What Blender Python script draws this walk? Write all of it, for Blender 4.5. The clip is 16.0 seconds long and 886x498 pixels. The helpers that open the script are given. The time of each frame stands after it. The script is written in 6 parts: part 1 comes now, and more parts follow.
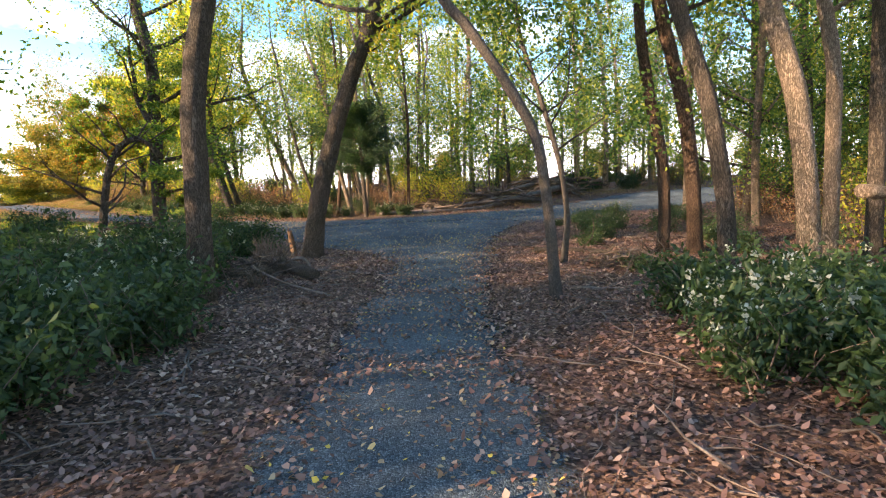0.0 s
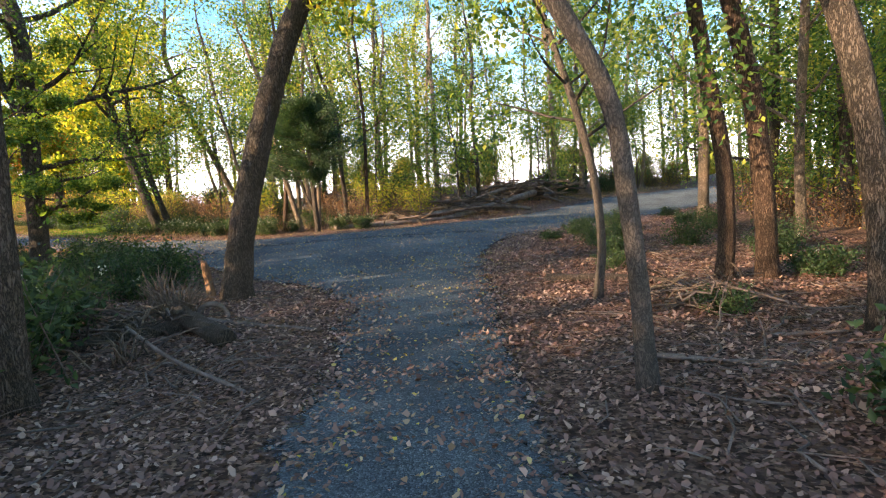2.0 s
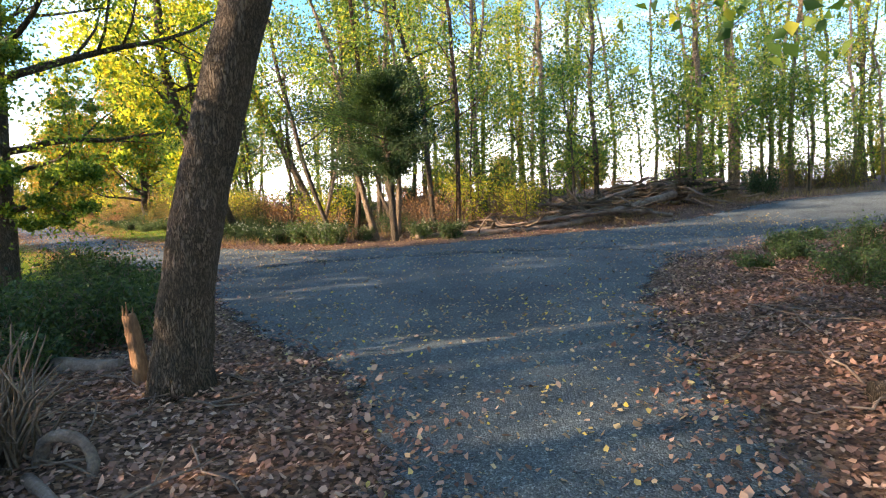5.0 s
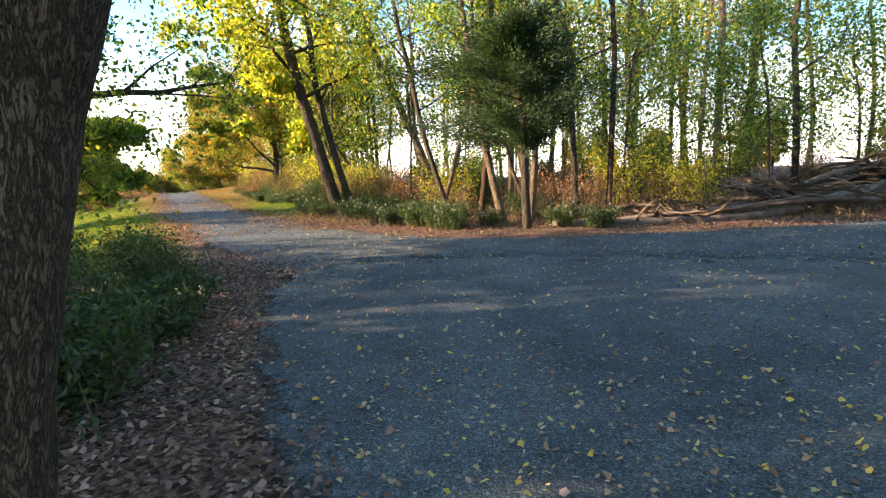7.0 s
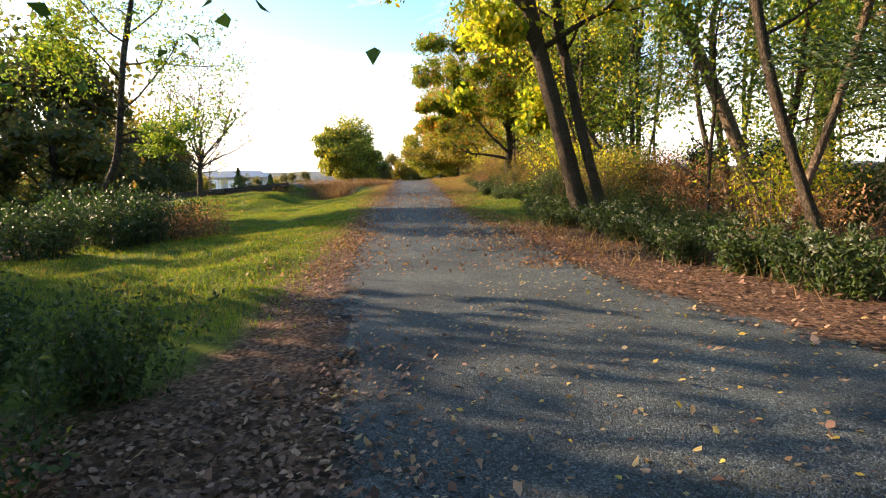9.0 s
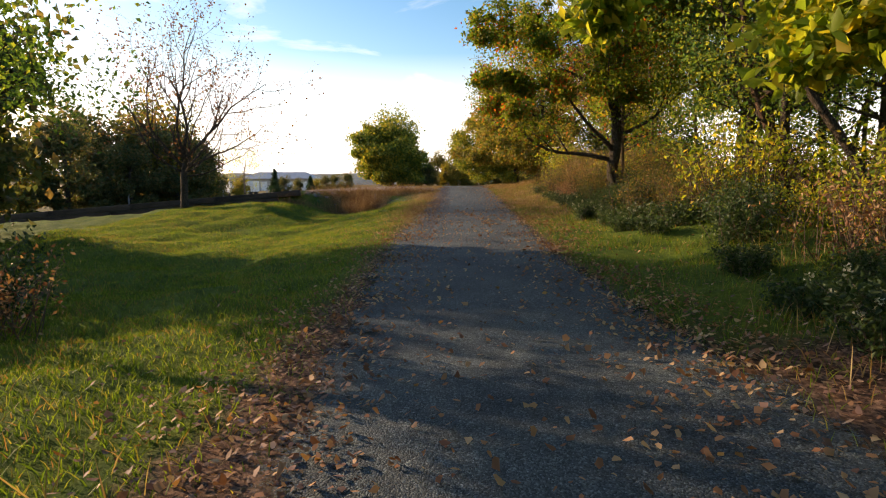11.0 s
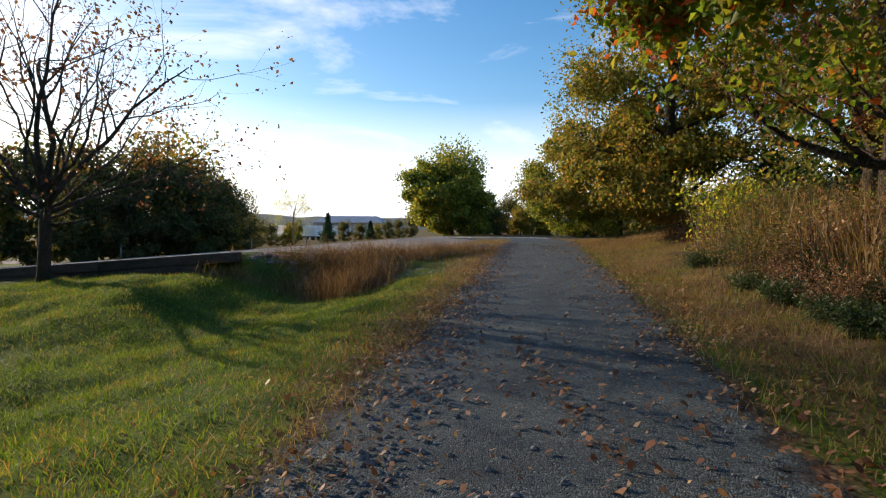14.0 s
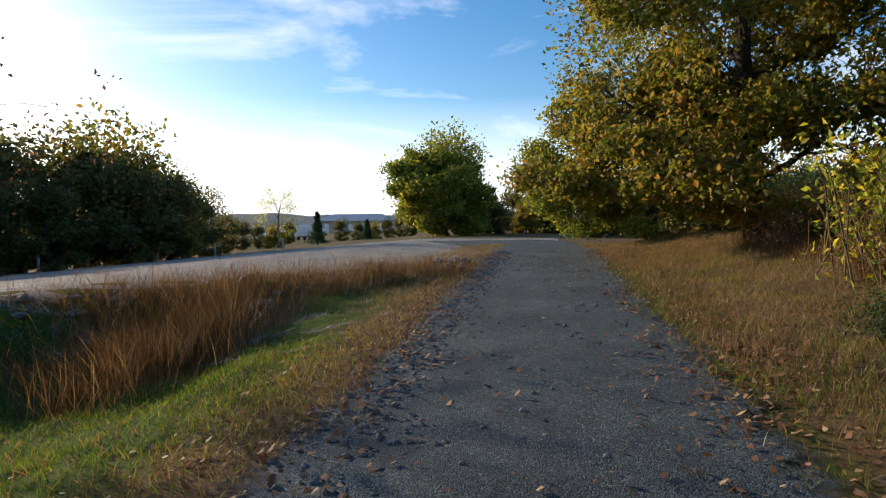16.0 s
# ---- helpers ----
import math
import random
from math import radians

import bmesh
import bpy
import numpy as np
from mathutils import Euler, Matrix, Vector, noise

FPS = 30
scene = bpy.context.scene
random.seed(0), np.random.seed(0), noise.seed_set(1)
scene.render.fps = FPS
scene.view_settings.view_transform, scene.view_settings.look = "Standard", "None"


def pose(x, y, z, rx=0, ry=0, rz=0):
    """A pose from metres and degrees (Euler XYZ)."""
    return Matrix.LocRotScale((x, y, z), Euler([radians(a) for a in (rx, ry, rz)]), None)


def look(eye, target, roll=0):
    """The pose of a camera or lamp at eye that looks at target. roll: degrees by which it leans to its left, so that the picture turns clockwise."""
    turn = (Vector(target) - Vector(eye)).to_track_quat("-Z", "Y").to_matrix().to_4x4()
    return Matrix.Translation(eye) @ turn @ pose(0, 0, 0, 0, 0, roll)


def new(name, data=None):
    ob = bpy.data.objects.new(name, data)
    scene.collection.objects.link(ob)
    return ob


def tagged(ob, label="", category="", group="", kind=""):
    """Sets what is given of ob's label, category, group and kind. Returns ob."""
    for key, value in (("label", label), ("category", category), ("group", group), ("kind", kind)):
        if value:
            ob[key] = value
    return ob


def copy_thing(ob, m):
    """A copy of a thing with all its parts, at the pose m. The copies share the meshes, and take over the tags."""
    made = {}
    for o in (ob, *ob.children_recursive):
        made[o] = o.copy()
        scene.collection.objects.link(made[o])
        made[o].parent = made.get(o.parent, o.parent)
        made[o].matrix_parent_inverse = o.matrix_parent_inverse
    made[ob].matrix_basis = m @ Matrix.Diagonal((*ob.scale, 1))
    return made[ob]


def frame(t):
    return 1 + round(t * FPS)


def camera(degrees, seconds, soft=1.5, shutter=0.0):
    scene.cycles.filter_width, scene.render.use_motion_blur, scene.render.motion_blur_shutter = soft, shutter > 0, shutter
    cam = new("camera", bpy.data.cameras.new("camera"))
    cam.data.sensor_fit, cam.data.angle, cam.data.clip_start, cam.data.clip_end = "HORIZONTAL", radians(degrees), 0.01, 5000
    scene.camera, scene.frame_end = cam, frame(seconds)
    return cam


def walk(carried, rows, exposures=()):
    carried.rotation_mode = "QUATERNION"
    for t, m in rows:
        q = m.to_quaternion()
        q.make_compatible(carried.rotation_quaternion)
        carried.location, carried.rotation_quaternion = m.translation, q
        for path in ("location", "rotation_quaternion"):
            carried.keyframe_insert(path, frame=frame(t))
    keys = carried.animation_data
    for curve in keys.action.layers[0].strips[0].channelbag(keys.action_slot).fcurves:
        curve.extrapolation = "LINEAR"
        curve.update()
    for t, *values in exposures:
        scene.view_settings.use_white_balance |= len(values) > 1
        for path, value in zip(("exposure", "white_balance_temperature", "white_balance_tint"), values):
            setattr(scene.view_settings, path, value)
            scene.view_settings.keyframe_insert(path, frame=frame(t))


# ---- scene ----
cam = camera(77.6, 16.0, soft=1.15)
PATH = [
    (0.00, 0.000, 0.000, 0.940, -0.23, -5.60, 2.06),
    (0.50, -0.074, 0.472, 0.931, -0.63, -5.50, 2.17),
    (1.00, -0.112, 0.992, 0.960, -1.22, -5.30, 2.39),
    (1.50, -0.112, 1.462, 0.988, -3.10, -5.09, 3.05),
    (2.00, -0.161, 1.959, 0.980, -4.69, -5.09, 3.41),
    (2.50, -0.174, 2.430, 0.983, -5.59, -4.89, 3.34),
    (3.00, -0.198, 2.902, 0.974, -5.80, -4.69, 3.04),
    (3.50, -0.174, 3.386, 0.977, -5.90, -4.49, 3.05),
    (4.00, -0.149, 3.832, 0.980, -4.90, -4.39, 3.11),
    (4.50, -0.161, 4.316, 0.984, -0.71, -4.20, 2.77),
    (5.00, -0.211, 4.764, 0.961, 5.30, -4.12, 2.88),
    (5.50, -0.293, 5.210, 0.976, 10.20, -4.63, 2.52),
    (6.00, -0.374, 5.656, 0.990, 13.80, -5.15, 2.15),
    (6.50, -0.456, 6.102, 1.005, 16.60, -5.66, 1.79),
    (7.00, -0.538, 6.548, 1.019, 19.00, -6.17, 1.43),
    (7.50, -0.620, 6.994, 1.034, 21.34, -6.68, 1.07),
    (7.75, -0.754, 7.345, 1.038, 22.79, -7.01, 0.78),
    (8.00, -0.888, 7.696, 1.042, 24.23, -7.33, 0.48),
    (8.25, -1.262, 8.231, 1.078, 29.67, -7.53, 0.18),
    (8.50, -1.637, 8.766, 1.115, 35.11, -7.73, -0.12),
    (8.75, -2.059, 9.310, 1.150, 39.37, -7.43, 0.33),
    (9.00, -2.480, 9.855, 1.186, 43.63, -7.13, 0.78),
    (9.50, -3.348, 10.895, 1.255, 46.43, -7.60, 0.72),
    (10.00, -4.406, 11.775, 1.289, 47.13, -7.34, 0.54),
    (10.50, -5.463, 12.655, 1.322, 47.83, -7.09, 0.37),
    (11.00, -6.520, 13.534, 1.356, 48.53, -6.83, 0.19),
    (11.50, -7.577, 14.414, 1.390, 49.23, -6.58, 0.02),
    (12.00, -8.635, 15.294, 1.423, 49.92, -6.32, -0.16),
    (12.50, -9.629, 16.353, 1.472, 50.95, -5.72, 0.49),
    (13.00, -10.634, 17.375, 1.478, 53.93, -5.30, 0.25),
    (13.50, -11.530, 18.293, 1.564, 57.29, -3.03, -0.49),
    (14.00, -11.924, 18.697, 1.578, 56.39, -2.24, -0.45),
    (14.50, -12.265, 19.123, 1.556, 55.72, -2.37, 0.08),
    (15.00, -13.117, 20.037, 1.583, 56.61, -2.56, 0.14),
    (15.50, -14.076, 20.881, 1.669, 58.84, -2.97, 1.06),
    (16.00, -14.985, 21.801, 1.726, 57.52, -2.64, 0.51),
]
walk(cam, [(t, pose(x, y, z, 90 + p, r, a)) for t, x, y, z, a, p, r in PATH],
     exposures=[(0.0, 2.15, 7400, 22), (3.0, 2.2, 7500, 22), (5.0, 2.3, 7400, 21), (7.5, 2.2, 7600, 20), (8.5, 2.05, 7900, 20), (9.0, 1.7, 8000, 20), (9.7, 0.9, 8000, 20),
                (11.8, 0.78, 8200, 22), (12.5, 0.72, 8000, 21), (13.0, 0.58, 7400, 19), (13.5, 0.42, 6900, 16), (15.0, 0.3, 6500, 15), (16.0, 0.25, 6400, 14)])

# ---- light ----
SUN_YAW, SUN_EL = 111.0, 17.0
world = bpy.data.worlds.new("sky")
scene.world = world
world.use_nodes = True
wn, wl = world.node_tree.nodes, world.node_tree.links
wn.clear()
sky = wn.new("ShaderNodeTexSky")
sky.sky_type, sky.sun_disc = "NISHITA", False
sky.sun_elevation, sky.sun_rotation = radians(SUN_EL), radians(360 - SUN_YAW)
sky.dust_density, sky.air_density, sky.ozone_density = 0.5, 1.0, 1.6
tc, mp, nz = wn.new("ShaderNodeTexCoord"), wn.new("ShaderNodeMapping"), wn.new("ShaderNodeTexNoise")
mp.inputs["Scale"].default_value = (1.3, 2.2, 7.0)
mp.inputs["Rotation"].default_value = (0.1, 0.12, 0.6)
nz.inputs["Scale"].default_value, nz.inputs["Detail"].default_value = 1.3, 7
nz.inputs["Roughness"].default_value, nz.inputs["Distortion"].default_value = 0.6, 0.4
rp = wn.new("ShaderNodeValToRGB")
rp.color_ramp.elements[0].position, rp.color_ramp.elements[1].position = 0.52, 0.85
mxc = wn.new("ShaderNodeMix")
mxc.data_type = "RGBA"
mxc.inputs["B"].default_value = (7.4, 7.6, 8.0, 1)
bg, wo = wn.new("ShaderNodeBackground"), wn.new("ShaderNodeOutputWorld")
bg.inputs["Strength"].default_value = 0.15
wl.new(tc.outputs["Generated"], mp.inputs["Vector"])
wl.new(mp.outputs["Vector"], nz.inputs["Vector"])
wl.new(nz.outputs["Fac"], rp.inputs["Fac"])
wl.new(rp.outputs["Color"], mxc.inputs["Factor"])
hs = wn.new("ShaderNodeHueSaturation")
hs.inputs["Saturation"].default_value, hs.inputs["Value"].default_value = 1.4, 1.0
wl.new(sky.outputs["Color"], hs.inputs["Color"])
wl.new(hs.outputs["Color"], mxc.inputs["A"])
sp, hz, mh = wn.new("ShaderNodeSeparateXYZ"), wn.new("ShaderNodeMapRange"), wn.new("ShaderNodeMix")
hz.inputs["From Min"].default_value, hz.inputs["From Max"].default_value = 0.22, 0.0
mh.data_type = "RGBA"
mh.inputs["B"].default_value = (7.4, 7.8, 8.3, 1)
wl.new(tc.outputs["Generated"], sp.inputs["Vector"])
wl.new(sp.outputs["Z"], hz.inputs["Value"])
wl.new(hz.outputs["Result"], mh.inputs["Factor"])
wl.new(mxc.outputs["Result"], mh.inputs["A"])
wl.new(mh.outputs["Result"], bg.inputs["Color"])
wl.new(bg.outputs["Background"], wo.inputs["Surface"])
sl = bpy.data.lights.new("sun", "SUN")
sl.energy, sl.angle, sl.color = 4.3, radians(0.6), (1.0, 0.80, 0.57)
sun = new("sun", sl)
ya, el = radians(SUN_YAW), radians(SUN_EL)
to_sun = Vector((-math.sin(ya) * math.cos(el), math.cos(ya) * math.cos(el), math.sin(el)))
sun.matrix_world = look((-30, -20, 40), Vector((-30, -20, 40)) - to_sun)


# ---- materials ----
def mat(name):
    m = bpy.data.materials.new(name)
    m.use_nodes = True
    nt = m.node_tree
    nt.nodes.clear()
    return m, nt, nt.nodes, nt.links


def ramp_node(n, stops):
    r = n.new("ShaderNodeValToRGB")
    e = r.color_ramp.elements
    while len(e) < len(stops):
        e.new(0.5)
    for k, (p, c) in zip(e, stops):
        k.position, k.color = p, (*c, 1)
    return r


def noise_node(n, l, scale, detail=5, rough=0.6, vec=None):
    k = n.new("ShaderNodeTexNoise")
    k.inputs["Scale"].default_value, k.inputs["Detail"].default_value = scale, detail
    k.inputs["Roughness"].default_value = rough
    if vec is not None:
        l.new(vec, k.inputs["Vector"])
    return k


def mixc(n, l, a, b, fac, mode="MIX"):
    k = n.new("ShaderNodeMix")
    k.data_type, k.blend_type = "RGBA", mode
    for s, v in (("A", a), ("B", b), ("Factor", fac)):
        if isinstance(v, (int, float)):
            k.inputs[s].default_value = v
        elif isinstance(v, tuple):
            k.inputs[s].default_value = (*v, 1)
        else:
            l.new(v, k.inputs[s])
    return k.outputs["Result"]


def surface(name, stops, scale, rough=0.85, bump=0.4, fine=60.0, bump_dist=0.02, squash=(1, 1, 1), island=0.0):
    """A rough natural surface: colour from broad noise, grain from fine noise, relief from both."""
    m, nt, n, l = mat(name)
    co = n.new("ShaderNodeTexCoord")
    mapn = n.new("ShaderNodeMapping")
    mapn.inputs["Scale"].default_value = squash
    l.new(co.outputs["Object"], mapn.inputs["Vector"])
    v = mapn.outputs["Vector"]
    a, b = noise_node(n, l, scale, 6, 0.65, v), noise_node(n, l, fine, 4, 0.7, v)
    r = ramp_node(n, stops)
    l.new(a.outputs["Fac"], r.inputs["Fac"])
    grain = ramp_node(n, [(0.3, (0.55, 0.55, 0.55)), (0.7, (1.25, 1.25, 1.25))])
    l.new(b.outputs["Fac"], grain.inputs["Fac"])
    col = mixc(n, l, r.outputs["Color"], grain.outputs["Color"], 0.8, "MULTIPLY")
    if island:
        geo = n.new("ShaderNodeObjectInfo")
        tone = ramp_node(n, [(0, (1 - island,) * 3), (1, (1 + island,) * 3)])
        l.new(geo.outputs["Random"], tone.inputs["Fac"])
        col = mixc(n, l, col, tone.outputs["Color"], 1.0, "MULTIPLY")
    p, o, bp = n.new("ShaderNodeBsdfPrincipled"), n.new("ShaderNodeOutputMaterial"), n.new("ShaderNodeBump")
    add = n.new("ShaderNodeMath")
    add.operation = "ADD"
    l.new(a.outputs["Fac"], add.inputs[0])
    l.new(b.outputs["Fac"], add.inputs[1])
    bp.inputs["Strength"].default_value, bp.inputs["Distance"].default_value = bump, bump_dist
    l.new(add.outputs["Value"], bp.inputs["Height"])
    l.new(bp.outputs["Normal"], p.inputs["Normal"])
    l.new(col, p.inputs["Base Color"])
    p.inputs["Roughness"].default_value = rough
    p.inputs["Specular IOR Level"].default_value = 0.25
    l.new(p.outputs["BSDF"], o.inputs["Surface"])
    return m


def bark(name, dark, light, scale=16.0, bump=1.0, drawn=0.24):
    """Furrowed bark: upright ridges broken by noise, with paler and greener patches."""
    m, nt, n, l = mat(name)
    co, mapn = n.new("ShaderNodeTexCoord"), n.new("ShaderNodeMapping")
    mapn.inputs["Scale"].default_value = (1, 1, drawn)
    l.new(co.outputs["Object"], mapn.inputs["Vector"])
    v = mapn.outputs["Vector"]
    vor = n.new("ShaderNodeTexVoronoi")
    vor.feature = "DISTANCE_TO_EDGE"
    vor.inputs["Scale"].default_value = scale * 4.2
    warp = noise_node(n, l, scale * 2, 4, 0.6, v)
    wv = mixc(n, l, v, warp.outputs["Color"], 0.08)
    l.new(wv, vor.inputs["Vector"])
    ridge = n.new("ShaderNodeMapRange")
    ridge.inputs["From Max"].default_value = 0.22
    l.new(vor.outputs["Distance"], ridge.inputs["Value"])
    big, fine = noise_node(n, l, 3.0, 4, 0.6, co.outputs["Object"]), noise_node(n, l, scale * 12, 4, 0.7, v)
    r = ramp_node(n, [(0.0, dark), (0.55, tuple((a + b) / 2 for a, b in zip(dark, light))), (1.0, light)])
    hsum = n.new("ShaderNodeMath")
    hsum.operation = "MULTIPLY_ADD"
    hsum.inputs[1].default_value = 0.5
    l.new(fine.outputs["Fac"], hsum.inputs[0])
    l.new(ridge.outputs["Result"], hsum.inputs[2])
    half = n.new("ShaderNodeMath")
    half.operation = "MULTIPLY"
    half.inputs[1].default_value = 0.66
    l.new(hsum.outputs["Value"], half.inputs[0])
    l.new(half.outputs["Value"], r.inputs["Fac"])
    patch = ramp_node(n, [(0.35, (0.75, 0.78, 0.72)), (0.65, (1.15, 1.1, 1.05))])
    l.new(big.outputs["Fac"], patch.inputs["Fac"])
    col = mixc(n, l, r.outputs["Color"], patch.outputs["Color"], 1.0, "MULTIPLY")
    p, o, bp = n.new("ShaderNodeBsdfPrincipled"), n.new("ShaderNodeOutputMaterial"), n.new("ShaderNodeBump")
    bp.inputs["Strength"].default_value, bp.inputs["Distance"].default_value = bump, 0.02
    l.new(hsum.outputs["Value"], bp.inputs["Height"])
    l.new(bp.outputs["Normal"], p.inputs["Normal"])
    l.new(col, p.inputs["Base Color"])
    p.inputs["Roughness"].default_value = 0.9
    p.inputs["Specular IOR Level"].default_value = 0.2
    l.new(p.outputs["BSDF"], o.inputs["Surface"])
    return m


def leafy(name, stops, glow=0.45, rough=0.5, patchy=0.9):
    """Leaves: each one its own tone, light shining through the blade."""
    m, nt, n, l = mat(name)
    g, co = n.new("ShaderNodeNewGeometry"), n.new("ShaderNodeTexCoord")
    big = noise_node(n, l, patchy, 3, 0.6, co.outputs["Object"])
    mix = n.new("ShaderNodeMath")
    mix.operation = "MULTIPLY_ADD"
    mix.inputs[1].default_value = 0.9
    sub = n.new("ShaderNodeMath")
    sub.operation = "SUBTRACT"
    sub.inputs[1].default_value = 0.45
    l.new(big.outputs["Fac"], sub.inputs[0])
    l.new(sub.outputs["Value"], mix.inputs[0])
    l.new(g.outputs["Random Per Island"], mix.inputs[2])
    r = ramp_node(n, stops)
    l.new(mix.outputs["Value"], r.inputs["Fac"])
    p, t, ms, o = (n.new("ShaderNodeBsdfPrincipled"), n.new("ShaderNodeBsdfTranslucent"), n.new("ShaderNodeMixShader"),
                   n.new("ShaderNodeOutputMaterial"))
    l.new(r.outputs["Color"], p.inputs["Base Color"])
    p.inputs["Roughness"].default_value = rough
    p.inputs["Specular IOR Level"].default_value = 0.3
    warm = mixc(n, l, r.outputs["Color"], (1.9, 1.75, 0.9), 1.0, "MULTIPLY")
    l.new(warm, t.inputs["Color"])
    ms.inputs[0].default_value = glow
    l.new(p.outputs["BSDF"], ms.inputs[1])
    l.new(t.outputs["BSDF"], ms.inputs[2])
    l.new(ms.outputs["Shader"], o.inputs["Surface"])
    return m


def gravel(name, dark, light, tint, rim=0.5):
    """Crushed stone: packed grains of many greys, dusty patches, an edge that frays out where 'edge' is low."""
    m, nt, n, l = mat(name)
    co = n.new("ShaderNodeTexCoord")
    v = co.outputs["Object"]
    vor = n.new("ShaderNodeTexVoronoi")
    vor.inputs["Scale"].default_value = 170
    l.new(v, vor.inputs["Vector"])
    vor2 = n.new("ShaderNodeTexVoronoi")
    vor2.inputs["Scale"].default_value = 62
    l.new(v, vor2.inputs["Vector"])
    sep = n.new("ShaderNodeSeparateColor")
    l.new(vor.outputs["Color"], sep.inputs["Color"])
    sep2 = n.new("ShaderNodeSeparateColor")
    l.new(vor2.outputs["Color"], sep2.inputs["Color"])
    r = ramp_node(n, [(0.0, dark), (0.75, tuple(0.6 * a + 0.4 * b for a, b in zip(dark, light))), (1.0, light)])
    l.new(sep.outputs["Red"], r.inputs["Fac"])
    big = noise_node(n, l, 1.6, 6, 0.65, v)
    dust = ramp_node(n, [(0.36, (0.62, 0.65, 0.70)), (0.7, tint)])
    l.new(big.outputs["Fac"], dust.inputs["Fac"])
    col = mixc(n, l, r.outputs["Color"], dust.outputs["Color"], 1.0, "MULTIPLY")
    stone = ramp_node(n, [(0.84, (1, 1, 1)), (0.97, (1.6, 1.6, 1.55))])
    l.new(sep2.outputs["Green"], stone.inputs["Fac"])
    col = mixc(n, l, col, stone.outputs["Color"], 0.7, "MULTIPLY")
    p, o, bp = n.new("ShaderNodeBsdfPrincipled"), n.new("ShaderNodeOutputMaterial"), n.new("ShaderNodeBump")
    hh = n.new("ShaderNodeMath")
    hh.operation = "MULTIPLY_ADD"
    hh.inputs[1].default_value = 0.6
    l.new(vor2.outputs["Distance"], hh.inputs[0])
    l.new(vor.outputs["Distance"], hh.inputs[2])
    bp.invert = True
    bp.inputs["Strength"].default_value, bp.inputs["Distance"].default_value = 0.8, 0.008
    l.new(hh.outputs["Value"], bp.inputs["Height"])
    l.new(bp.outputs["Normal"], p.inputs["Normal"])
    l.new(col, p.inputs["Base Color"])
    p.inputs["Roughness"].default_value = 0.88
    p.inputs["Specular IOR Level"].default_value = 0.3
    at = n.new("ShaderNodeAttribute")
    at.attribute_name = "edge"
    fray = noise_node(n, l, 3.2, 8, 0.75, v)
    su = n.new("ShaderNodeMath")
    su.operation = "ADD"
    l.new(at.outputs["Fac"], su.inputs[0])
    l.new(fray.outputs["Fac"], su.inputs[1])
    cut = n.new("ShaderNodeMapRange")
    cut.inputs["From Min"].default_value, cut.inputs["From Max"].default_value = rim + 0.3, rim + 0.5
    l.new(su.outputs["Value"], cut.inputs["Value"])
    tr, ms = n.new("ShaderNodeBsdfTransparent"), n.new("ShaderNodeMixShader")
    l.new(cut.outputs["Result"], ms.inputs[0])
    l.new(tr.outputs["BSDF"], ms.inputs[1])
    l.new(p.outputs["BSDF"], ms.inputs[2])
    l.new(ms.outputs["Shader"], o.inputs["Surface"])
    return m


